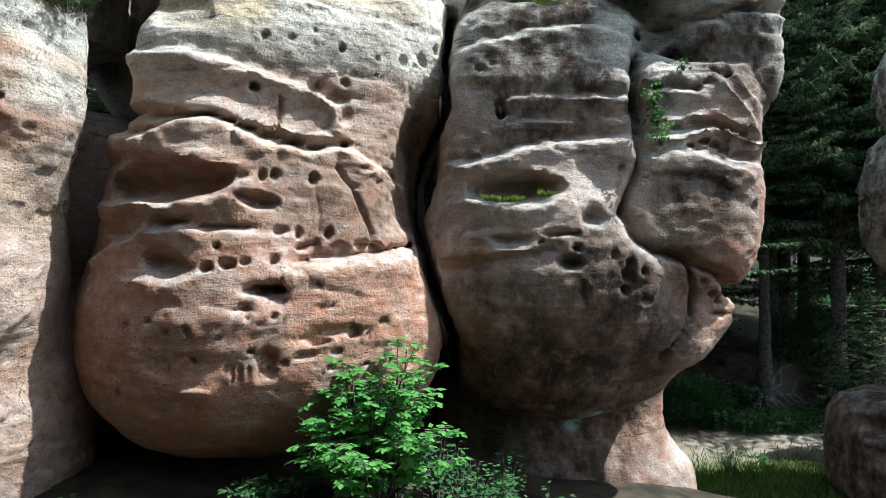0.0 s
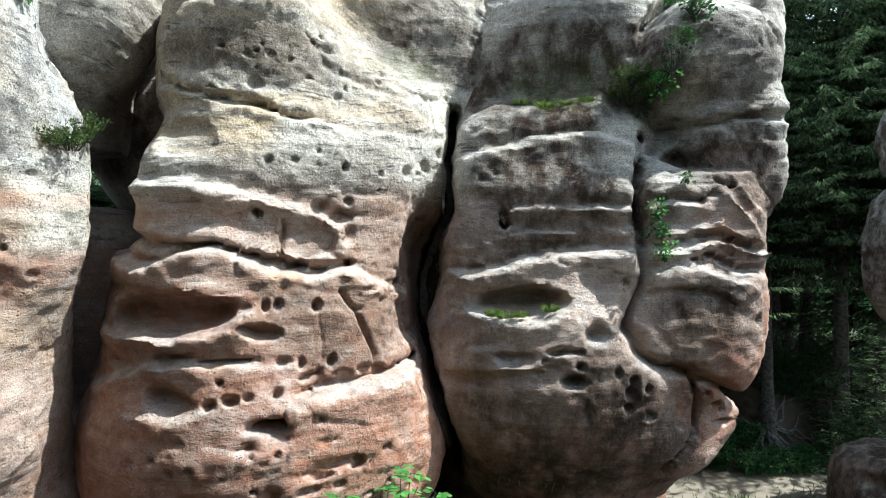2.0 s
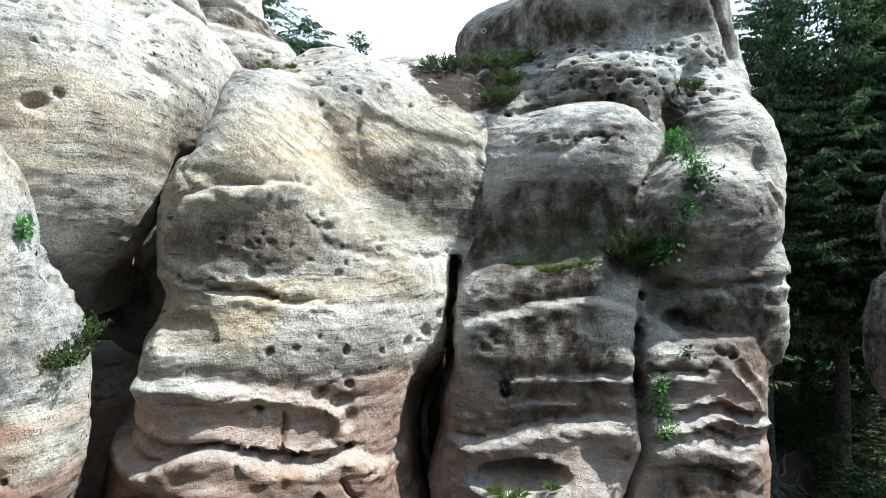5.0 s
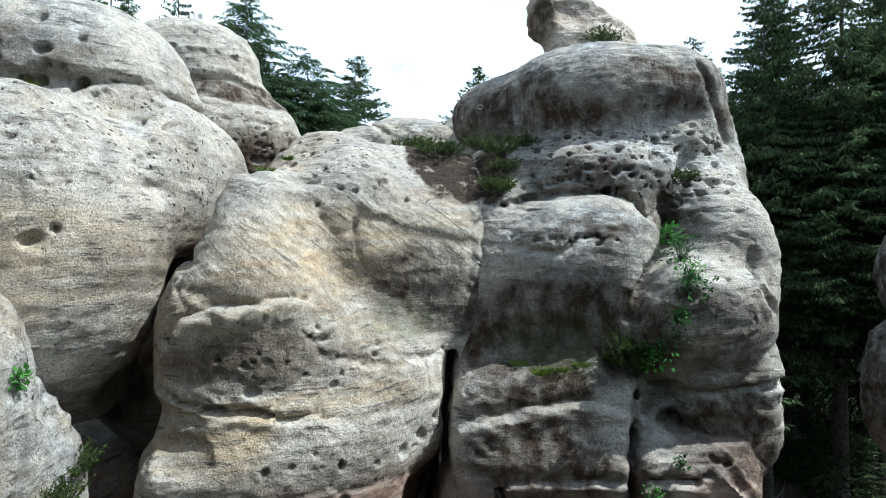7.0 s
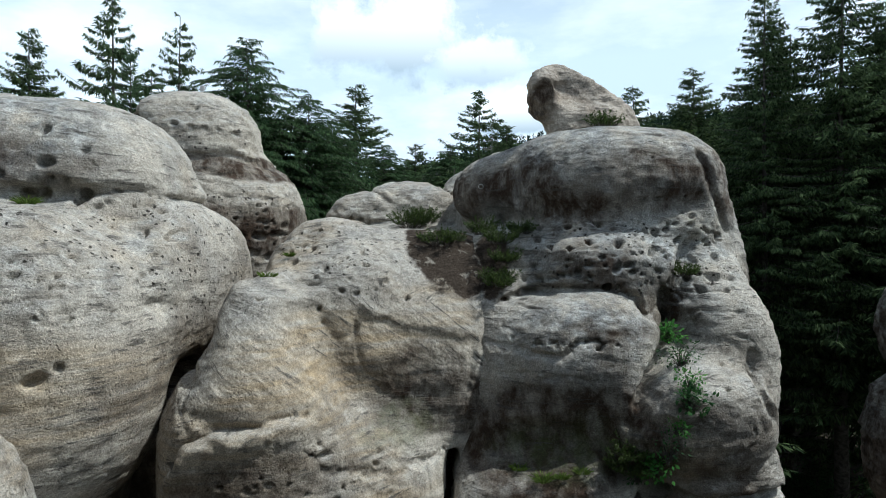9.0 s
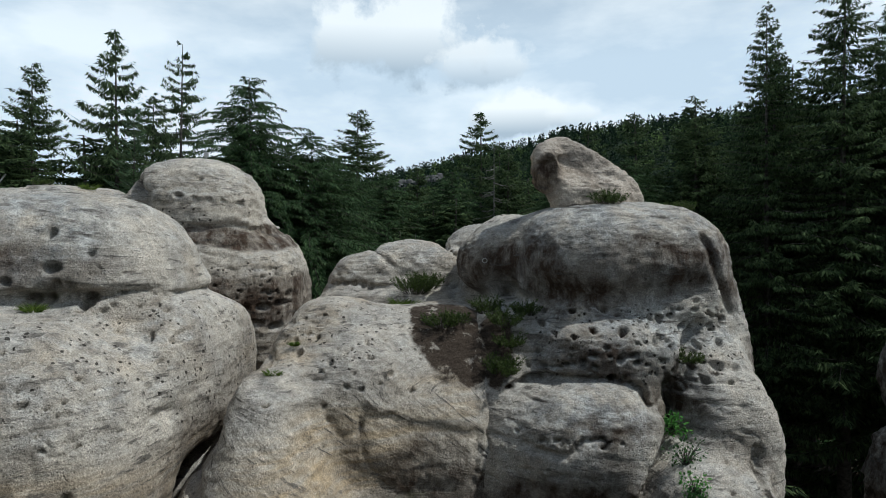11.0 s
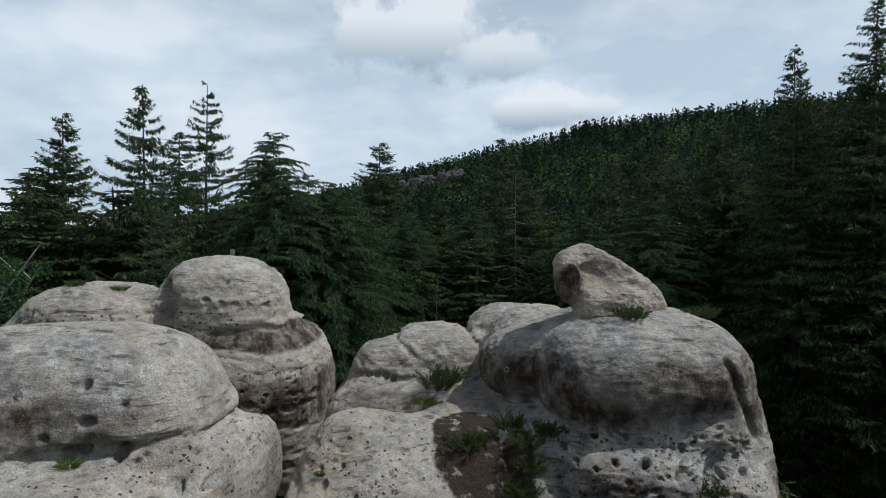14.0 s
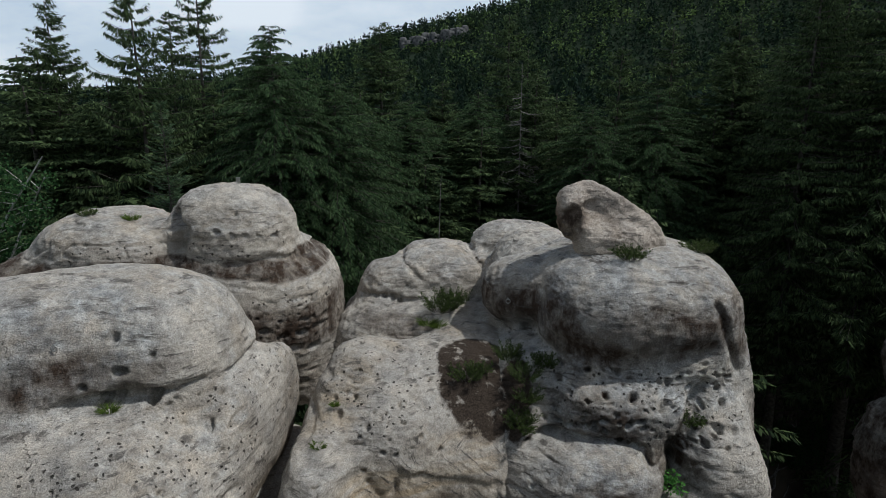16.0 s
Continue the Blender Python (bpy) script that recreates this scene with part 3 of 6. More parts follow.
    for x, z, rx, rz, d in ((-2.24, 4.88, 0.07, 0.07, 0.22), (-1.55, 3.81, 0.06, 0.08, 0.14), (-1.94, 3.84, 0.05, 0.07, 0.12), (-2.06, 3.82, 0.05, 0.08, 0.12), (-2.08, 3.52, 0.22, 0.1, 0.2), (-2.23, 3.56, 0.1, 0.06, 0.12), (-1.35, 3.15, 0.06, 0.09, 0.14), (-1.49, 3.05, 0.05, 0.06, 0.1), (-1.09, 3.74, 0.07, 0.04, 0.06), (-0.93, 3.97, 0.1, 0.04, 0.08)):
        P.dent(x, z, rx, rz, d)
    for x, z, rx, rz, d in ((-2.5, 3.02, 0.04, 0.04, 0.1), (-2.36, 2.83, 0.12, 0.07, 0.18), (-2.6, 2.78, 0.09, 0.06, 0.14), (-2.18, 2.86, 0.06, 0.05, 0.12), (-1.88, 2.87, 0.06, 0.06, 0.12), (-0.99, 3, 0.11, 0.07, 0.16), (-0.85, 2.98, 0.08, 0.09, 0.16), (-0.65, 2.97, 0.13, 0.06, 0.16), (-1.57, 2.98, 0.12, 0.07, 0.16), (-1.24, 2.98, 0.12, 0.07, 0.14), (-1.86, 3.19, 0.09, 0.06, 0.1), (-1.68, 3.15, 0.04, 0.09, 0.1)):
        P.dent(x, z, rx, rz, d)
    for x, z, rx, rz, d in ((-1.02, 2.01, 0.09, 0.07, 0.2), (-0.7, 2.13, 0.06, 0.05, 0.1), (-0.86, 1.98, 0.03, 0.03, 0.06), (-2.12, 2.25, 0.04, 0.04, 0.1), (-1.84, 2.24, 0.04, 0.04, 0.1), (-1.38, 1.92, 0.13, 0.04, 0.1), (-1.53, 1.79, 0.15, 0.04, 0.1), (-1.2, 1.78, 0.07, 0.04, 0.08), (-1.76, 1.73, 0.06, 0.04, 0.08), (-1.26, 1.65, 0.05, 0.04, 0.08), (-2.74, 2.12, 0.05, 0.04, 0.08), (-3.17, 2.19, 0.06, 0.04, 0.06), (-2.68, 1.78, 0.05, 0.04, 0.1), (-2.98, 2.09, 0.05, 0.04, 0.06), (-3.6, 1.34, 0.04, 0.07, 0.06), (-3.44, 2.17, 0.05, 0.04, 0.05)):
        P.dent(x, z, rx, rz, d)
    for x, z, rx, rz, d in ((-2.13, 5.59, 0.06, 0.06, 0.1), (-1.83, 5.6, 0.05, 0.04, 0.08), (-1.28, 5.53, 0.05, 0.08, 0.12), (-0.86, 5.44, 0.04, 0.04, 0.08), (-0.53, 5.49, 0.07, 0.09, 0.14), (-0.31, 5.6, 0.06, 0.1, 0.14), (-0.03, 5.68, 0.05, 0.08, 0.1), (-0.41, 4.81, 0.08, 0.17, 0.18), (-1.24, 5.08, 0.06, 0.06, 0.1), (-1.31, 4.88, 0.13, 0.08, 0.16), (-1.22, 4.65, 0.11, 0.14, 0.16), (-1.47, 6.11, 0.1, 0.02, 0.08), (-0.12, 5.84, 0.05, 0.08, 0.1), (-1.57, 5, 0.1, 0.06, 0.1)):
        P.dent(x, z, rx, rz, d)
    P.crack([(-1.28, 3.95), (-1.12, 3.71), (-1.02, 3.51), (-0.93, 3.26), (-0.86, 2.98)], 0.022, 0.12)
    P.crack([(-1.52, 3.69), (-1.47, 3.35), (-1.46, 3.11)], 0.014, 0.03)
    P.crack([(-1.99, 4.75), (-2.01, 4.59), (-1.98, 4.38)], 0.022, 0.07)
    P.crack([(-2.34, 1.74), (-2.33, 1.57)], 0.012, 0.035)
    P.crack([(-2.27, 1.74), (-2.25, 1.57)], 0.012, 0.035)
    P.crack([(-2.19, 1.73), (-2.18, 1.56)], 0.012, 0.035)
    P.crack([(-2.11, 1.73), (-2.1, 1.55)], 0.012, 0.035)
    P.crack([(-2.03, 1.72), (-2.02, 1.55)], 0.012, 0.035)
    for x, z, rx, rz, d in ((-1.58, 7.08, 0.09, 0.06, 0.1), (-1.62, 7.25, 0.03, 0.06, 0.06), (-1.82, 7.63, 0.05, 0.04, 0.08), (-2.42, 6.83, 0.07, 0.03, 0.06), (-2.34, 6.5, 0.1, 0.07, 0.1), (-2.18, 6.88, 0.06, 0.04, 0.05), (-1.45, 6.48, 0.06, 0.05, 0.08), (-3.22, 8.57, 0.11, 0.04, 0.1)):
        P.dent(x, z, rx, rz, d)
    for x, z, rx, rz, d in ((-2.4, 9.59, 0.1, 0.05, 0.12), (-1.86, 9.5, 0.06, 0.05, 0.1), (-1.24, 9.57, 0.04, 0.04, 0.08), (-2.18, 10.01, 0.19, 0.05, 0.08), (-1.63, 9.64, 0.04, 0.04, 0.06), (-0.91, 9.31, 0.05, 0.04, 0.08), (-2.33, 9.82, 0.05, 0.04, 0.05), (-2.48, 9.18, 0.09, 0.05, 0.1)):
        P.dent(x, z, rx, rz, d)
    scatter(P, 30, -3.4, -0.5, 1.2, 2.6, 0.02, 0.05, 0.07, 5)
    scatter(P, 40, -2.9, -0.7, 6.4, 7.0, 0.015, 0.05, 0.07, 6)
    scatter(P, 30, -2.2, -0.3, 5.0, 6.0, 0.015, 0.04, 0.06, 7)
    scatter(P, 60, -2.6, -0.4, 8.9, 10.3, 0.02, 0.05, 0.09, 8)
    # dark spots under the right-hand bulge: real stain, deepened for the shaded underside
    st = stains(5.35, 1.0, 0.42, 0.2, 0.8, [("ochre", -2.9, 6.0, 1.0, 0.5, 1.2), ("ochre", -1.8, 6.3, 2.0, 0.25, 0.8), ("crust_shade", -2.3, 6.9, 1.3, 0.4, 0.45), ("crust_shade", -1.9, 5.4, 1.2, 0.3, 0.45),
                ("crust_shade", -1.1, 3.4, 0.7, 0.45, 0.35), ("red", -2.9, 3.8, 0.9, 0.35, 0.4), ("crust_shade", -0.5, 7.5, 0.9, 0.5, 0.5), ("moss", -0.6, 7.2, 0.7, 0.35, 0.5), ("ochre", -1.6, 8.2, 1.6, 0.9, 0.9), ("red", -2.2, 1.6, 2.2, 0.9, 0.5), ("soil", 0.1, 11.0, 0.95, 1.25, 1.6), ("soil", 0.8, 10.9, 0.4, 1.0, 1.2), ("pores", -1.6, 9.9, 1.6, 0.6, 0.6), ("crust_shade", 0.2, 7.4, 0.9, 0.6, 1.4), ("crust_shade", -0.3, 7.9, 0.9, 0.6, 0.7)])
    return rock("sandstone_rock", F, "broad layered sandstone face, red below, with bulging pitted ledges", st, pits=P, relief=R,
                slant=lambda x, z: soft(z, 7.3, 7.9) * soft(-z, -9.4, -8.9) * 0.75 * (x + 1.5))


def right_block():
    F = Form((-0.5, 7.2, -1.6), (6.0, 14.6, 12.9), CELL)
    F.add((1.83, 11.41, 0.44), (2.15, 1.34, 2.00), 3, 0.3)
    F.add((2.29, 11.13, -1.38), (2.22, 1.62, 1.16), 2.6, 0.6)
    F.add((1.83, 9.84, 1.27), (1.77, 1.41, 0.95), 2.3, 0.5)
    F.add((1.58, 9.43, 2.68), (1.97, 1.73, 1.77), 2.3, 0.35)
    F.add((1.36, 9.82, 4.21), (1.43, 1.49, 1.77), 4.6, 0.25)
    F.add((1.51, 10.06, 4.72), (1.44, 1.51, 1.81), 6, 0.15)
    F.add((1.79, 11.75, 7.33), (1.46, 1.40, 1.79), 3, 0.2)
    F.add((2.23, 10.38, 8.11), (1.39, 1.47, 1.05), 2.3, 0.5)
    F.add((1.76, 10.49, 6.29), (1.52, 1.57, 0.90), 2.2, 0.6)
    F.add((1.81, 10.74, 7.32), (1.71, 1.53, 1.31), 2.5, 0.6)
    F.add((0.85, 10.80, 8.01), (0.80, 1.08, 1.30), 2.3, 0.45)
    F.add((3.30, 12.78, 10.75), (2.10, 2.53, 1.42), 2.7, 0.3)
    F.add((2.83, 11.52, 9.17), (1.38, 1.74, 0.97), 3.2, 0.3)
    F.add((1.75, 13.11, 10.95), (1.54, 1.15, 0.82), 2.5, 0.5)
    F.add((4.00, 11.68, 7.62), (1.71, 1.13, 3.48), 3, 0.3)
    F.add((1.82, 12.39, 7.27), (1.78, 2.05, 2.99), 4, 0.3)
    F.add((3.71, 9.73, 7.26), (1.32, 1.42, 0.91), 2.5, 0.2)
    F.add((4.53, 10.57, 7.80), (0.95, 1.39, 1.63), 2.4, 0.3)
    F.add((4.49, 10.95, 8.59), (0.79, 0.91, 1.26), 2.6, 0.25)
    F.add((4.21, 9.62, 6.03), (0.84, 1.02, 1.28), 3, 0.1)
    F.add((3.31, 9.32, 4.41), (1.24, 1.12, 1.29), 3.6, 0.2, 0, 4)
    F.add((3.13, 9.27, 3.58), (1.49, 1.28, 1.51), 2.7, 0.15)
    F.add((3.60, 9.24, 2.16), (0.78, 0.64, 0.51), 2.5, 0.1, 0, 30)
    F.add((2.99, 9.19, 1.79), (0.94, 1.01, 0.67), 2.4, 0.3)
    F.add((3.30, 10.30, 4.50), (1.00, 1.20, 2.60), 4, 0.1)
    F.press(Relief(3, 0.03).crack(GAP, 0.04, 0.8), 1.0)
    R = Relief(3, 0.03)
    # cracks that part the face from the main body
    R.crack([(2.85, 6.1), (2.62, 5.35), (2.63, 4.65), (2.62, 4.03), (2.44, 3.67), (2.36, 3.45)], 0.06, 0.34)
    R.crack([(2.36, 3.45), (2.53, 3.12), (2.81, 2.93), (3.23, 2.85)], 0.09, 0.28)
    R.crack([(3.23, 2.85), (3.41, 2.51), (3.4, 2.03), (3.21, 1.73), (2.96, 1.41)], 0.045, 0.16)
    R.crack([(3.39, 2.78), (3.68, 2.65), (4.15, 2.31)], 0.08, 0.26)
    # main body: head block, thin bands, the long ledge, the eye and the chin
    R.shelf([(0.17, 5.73), (0.6, 5.85), (1.31, 6.0), (1.71, 6.09), (2.19, 6.08), (2.58, 6.0)], 0.14, 0.12, 0.2, 0.5, 0.1)
    R.lip([(0.13, 5.27), (0.89, 5.2), (1.66, 5.19), (2.58, 5.15)], 0.05, 0.06, 0.4, 0.2, 0.1)
    R.shelf([(0.72, 4.88), (0.93, 5.03), (1.24, 5.07), (1.66, 5.02), (2.04, 5.07), (2.59, 5.06)], 0.13, 0.1, 0.08, 0.14, 0.08)
    R.lip([(0.72, 4.84), (1.23, 4.89), (2.04, 4.88), (2.59, 4.88)], 0.02, 0.1, 0.05, 0.18, 0.08)
    R.shelf([(0.09, 4.5), (0.51, 4.51), (0.89, 4.68), (1.27, 4.72), (1.73, 4.68)], 0.09, 0.08, 0.08, 0.1, 0.1)
    R.shelf([(0.03, 4.29), (0.51, 4.34), (0.93, 4.49), (1.16, 4.49)], 0.09, 0.08, 0.08, 0.1, 0.08)
    R.shelf([(-0.07, 4.15), (0.36, 4.16), (0.74, 4.26), (1.0, 4.35), (1.35, 4.43), (1.96, 4.47), (2.51, 4.45)], 0.24, 0.18, 0.2, 0.6, 0.06)
    R.dent(0.98, 3.77, 0.69, 0.2, 0.5, -2, 4.0)
    R.shelf([(0.33, 3.65), (0.64, 3.55), (1.07, 3.51), (1.29, 3.59), (1.63, 3.71)], 0.13, 0.02, 0.08, 0.3, 0.12)
    R.dent(0.03, 3.99, 0.18, 0.1, 0.14)
    R.lip([(-0.07, 2.8), (0.63, 2.86), (1.2, 2.93), (1.45, 3.04)], 0.07, 0.14, 0.35, 0.3, 0.15)
    R.dent(0.88, 3.06, 0.32, 0.09, 0.18)
    R.dent(1.94, 3.37, 0.2, 0.13, 0.24)
    R.lip([(0.88, 1.45), (1.24, 1.53), (1.71, 1.63), (1.85, 1.46), (2.31, 1.31)], 0.03, 0.06, 0.06, 0.12, 0.1)
    # the stack of brows and lips
    R.shelf([(2.98, 5.78), (3.46, 6.07), (3.65, 5.96), (3.8, 5.64), (4.01, 5.33), (4.25, 5.04)], 0.09, 0.04, 0.3, 0.3, 0.12)
    R.lip([(2.87, 5.18), (3.18, 5.23), (3.48, 5.18), (3.63, 5.27)], 0.1, 0.2, 0.25, 0.14, 0.1)
    R.shelf([(2.76, 5.04), (2.99, 5.17), (3.17, 5.13), (3.48, 5.11), (3.66, 5.32), (3.87, 5.18), (4.11, 4.94), (4.29, 4.7)], 0.13, 0.06, 0.12, 0.28, 0.08)
    R.lip([(2.8, 4.58), (3.17, 4.61), (3.51, 4.69), (3.71, 4.74), (4.03, 4.57), (4.36, 4.5)], 0.12, 0.34, 0.22, 0.14, 0.12)
    R.shelf([(2.72, 4.44), (3.17, 4.44), (3.44, 4.56), (3.65, 4.62), (3.94, 4.52), (4.46, 4.44)], 0.24, 0.1, 0.1, 0.16, 0.1)
    R.lip([(3.26, 4.36), (3.47, 4.4), (3.78, 4.32), (4.11, 4.23), (4.5, 4.21)], 0.06, 0.3, 0.12, 0.12, 0.08)
    R.shelf([(2.74, 4.18), (3.27, 4.27), (3.52, 4.16), (3.91, 4.09), (4.18, 4.0)], 0.13, 0.06, 0.1, 0.25, 0.12)
    R.lip([(2.69, 3.93), (3.12, 4.0), (3.49, 3.93), (3.96, 3.75)], 0.08, 0.12, 0.25, 0.35, 0.1)
    # overhang below the shoulder boulder
    R.lip([(3.12, 6.29), (3.57, 6.28), (4.02, 6.31), (4.38, 6.36), (4.92, 6.42)], 0.12, 0.26, 0.4, 0.2, 0.1)
    R.shelf([(4.02, 6.28), (4.34, 6.31), (4.92, 6.3)], 0.12, 0.0, 0.1, 0.2, 0.1)
    R.dent(3.77, 5.74, 0.6, 0.22, 0.12)
    # crown: neck under the dome, shelf, egg and clefts
    R.crack([(1.27, 10.44), (1.72, 10.45), (2.42, 10.41), (3.06, 10.42), (3.71, 10.51), (4.33, 10.61)], 0.24, 0.2)
    R.crack([(1.0, 8.96), (1.33, 9.08), (2.02, 9.18), (2.63, 9.17), (3.07, 9.05), (3.17, 8.77)], 0.05, 0.16)
    R.crack([(1.16, 8.3), (1.36, 8.24), (1.71, 8.19), (1.85, 8.27), (2.03, 8.43), (2.32, 8.45)], 0.04, 0.1)
    R.crack([(3.59, 9.05), (3.65, 8.64), (3.35, 8.22), (3.0, 7.85), (2.68, 7.3)], 0.09, 0.32)
    R.crack([(4.29, 9.97), (3.93, 9.47), (3.69, 9.05)], 0.1, 0.14)
    R.crack([(4.42, 11.4), (4.64, 10.9), (4.97, 10.11)], 0.08, 0.14)
    R.crack([(4.64, 8.22), (4.57, 7.8), (4.67, 7.38)], 0.06, 0.14)
    R.lip([(2.81, 7.39), (3.08, 7.49), (3.32, 7.39), (3.51, 7.5)], 0.06, 0.1, 0.3, 0.3, 0.15)
    R.dent(1.44, 6.85, 0.9, 0.45, 0.16)
    P = Relief(4, 0.03)
    for x, z, rx, rz, d in ((1.7, 2.97, 0.06, 0.06, 0.14), (1.61, 2.78, 0.19, 0.1, 0.24), (2.41, 2.77, 0.07, 0.09, 0.2), (2.38, 2.62, 0.09, 0.11, 0.22), (2.34, 2.42, 0.06, 0.08, 0.16), (2.66, 2.27, 0.09, 0.07, 0.16), (2.19, 2.9, 0.05, 0.09, 0.1), (1.79, 2.38, 0.06, 0.17, 0.08), (1.45, 3.17, 0.22, 0.06, 0.18), (1.69, 3.17, 0.07, 0.05, 0.12), (1.24, 3.04, 0.06, 0.04, 0.1), (2.6, 2.68, 0.05, 0.07, 0.1)):
        P.dent(x, z, rx, rz, d)
    for x, z, rx, rz, d in ((3.56, 2.51, 0.07, 0.06, 0.16), (3.73, 2.32, 0.07, 0.07, 0.16), (3.88, 2.21, 0.08, 0.07, 0.14), (3.34, 2.59, 0.07, 0.12, 0.14), (3.91, 2.03, 0.16, 0.05, 0.14), (4.21, 3.54, 0.05, 0.08, 0.12), (2.37, 4.03, 0.05, 0.06, 0.08), (0.78, 4.88, 0.09, 0.14, 0.2), (0.36, 5.55, 0.05, 0.06, 0.06), (0.48, 5.42, 0.05, 0.07, 0.05), (0.67, 5.49, 0.05, 0.06, 0.05), (3.75, 5.36, 0.07, 0.05, 0.08), (3.88, 5.32, 0.06, 0.04, 0.08), (3.68, 5.42, 0.05, 0.05, 0.06)):
        P.dent(x, z, rx, rz, d)
    scatter(P, 70, 1.3, 4.6, 9.15, 9.8, 0.02, 0.085, 0.14, 11)
    scatter(P, 90, 1.6, 5.1, 9.75, 10.25, 0.02, 0.09, 0.14, 12)
    scatter(P, 26, 1.0, 2.6, 8.34, 8.48, 0.03, 0.07, 0.1, 13)
    scatter(P, 24, 3.3, 4.8, 6.8, 8.5, 0.015, 0.04, 0.06, 14)
    scatter(P, 30, 2.2, 5.0, 10.4, 11.6, 0.015, 0.04, 0.07, 16)
    for x, z, rx, rz, d in ((2.16, 9.42, 0.1, 0.08, 0.16), (1.99, 9.37, 0.08, 0.06, 0.12), (2.32, 9.52, 0.07, 0.05, 0.1), (2.74, 9.48, 0.08, 0.08, 0.16), (2.97, 9.53, 0.06, 0.05, 0.1), (2.52, 9.65, 0.06, 0.05, 0.08), (4.75, 9.94, 0.07, 0.06, 0.08), (4.39, 9.36, 0.15, 0.07, 0.12), (4.65, 9.34, 0.13, 0.06, 0.12), (2.38, 9.88, 0.06, 0.06, 0.08), (3.36, 9.77, 0.06, 0.06, 0.1), (2.82, 9.85, 0.06, 0.07, 0.1), (4.26, 10.38, 0.08, 0.05, 0.1), (3.93, 9.63, 0.07, 0.08, 0.12)):
        P.dent(x, z, rx, rz, d)
    # dark spots at the foot, under the egg and on the dome also paint shade
    st = stains(5.3, 0.7, 1.0, 0.4, 0.3, [("crust_shade", 1.3, 5.4, 1.5, 0.4, 0.5), ("crust_shade", 1.3, 2.6, 1.6, 1.0, 0.35), ("crust_shade", 3.3, 3.4, 0.8, 0.7, 0.5), ("crust_shade", 2.0, 7.2, 1.3, 0.7, 0.6),
                ("red", 3.8, 2.6, 0.9, 0.9, 0.8), ("red", 4.45, 3.6, 0.25, 0.8, 0.9), ("crust_shade", 2.9, 10.9, 2.4, 0.75, 0.6), ("moss", 1.6, 6.8, 1.2, 0.45, 0.35), ("crust_shade", 4.1, 5.7, 0.9, 0.7, 0.5), ("red", 4.2, 5.5, 0.6, 0.6, 0.25), ("crust_shade", 2.9, 0.1, 1.5, 1.3, 0.55), ("red", 2.9, 0.1, 1.3, 1.5, 0.5), ("teal", 2.2, 0.25, 0.2, 0.5, 0.9), ("crust_shade", 1.0, 0.1, 2.6, 2.0, 0.9), ("crust_shade", 1.2, 1.2, 2.2, 1.7, 0.55), ("red", 1.5, 0.9, 2.4, 1.6, 0.4), ("moss", 0.7, -0.1, 0.9, 0.6, 0.6), ("crust_shade", 1.6, 7.0, 2.0, 0.95, 1.15), ("moss", 1.9, 6.95, 1.3, 0.5, 0.3), ("pores", 3.2, 9.65, 2.4, 0.65, 0.9), ("soil", 0.85, 10.6, 0.4, 0.75, 1.2), ("ochre", 3.6, 3.0, 0.9, 0.9, 0.9), ("red", 3.9, 5.0, 0.9, 1.3, 0.2), ("crust_shade", 2.2, 7.7, 1.5, 0.5, 0.6), ("ochre", 3.3, 7.0, 0.7, 0.5, 0.5), ("lichen", 3.0, 10.6, 3.0, 2.0, 0.5), ("lichen", 2.2, 8.3, 1.5, 0.8, 0.4)])
    return rock("sandstone_rock", F, "tall sandstone tower of dark stacked bulges on a narrow foot", st, pits=P, relief=R)


def cap_stone():
    F = Form((1.2, 11.3, 11.8), (4.6, 13.5, 14.0), 0.05)
    F.add((1.95, 12.29, 12.83), (0.27, 0.49, 0.46), 2.6, 0.2)
    F.add((2.88, 12.38, 12.63), (1.16, 0.17, 0.51), 2.6, 0.35, 0, 36)
    F.add((2.75, 12.27, 12.23), (0.68, 0.50, 0.45), 2.6, 0.3)
    F.add((3.06, 12.46, 12.13), (0.61, 0.45, 0.35), 2.4, 0.3)
    R = Relief(6, 0.05)
    R.dent(1.95, 12.75, 0.2, 0.35, 0.15)
    R.dent(2.3, 13.0, 0.15, 0.1, 0.06)
    # the dark spot on the left end paints its side away from the sun
    return rock("sandstone_boulder", F, "small pale sandstone knob resting on the tower's dome", stains(0, 0, 0.35, -0.2, 1.1, [("red", 2.6, 12.6, 2.0, 1.4, 0.14), ("crust_shade", 1.95, 12.75, 0.35, 0.5, 0.8)]), relief=R, rough=1.7)


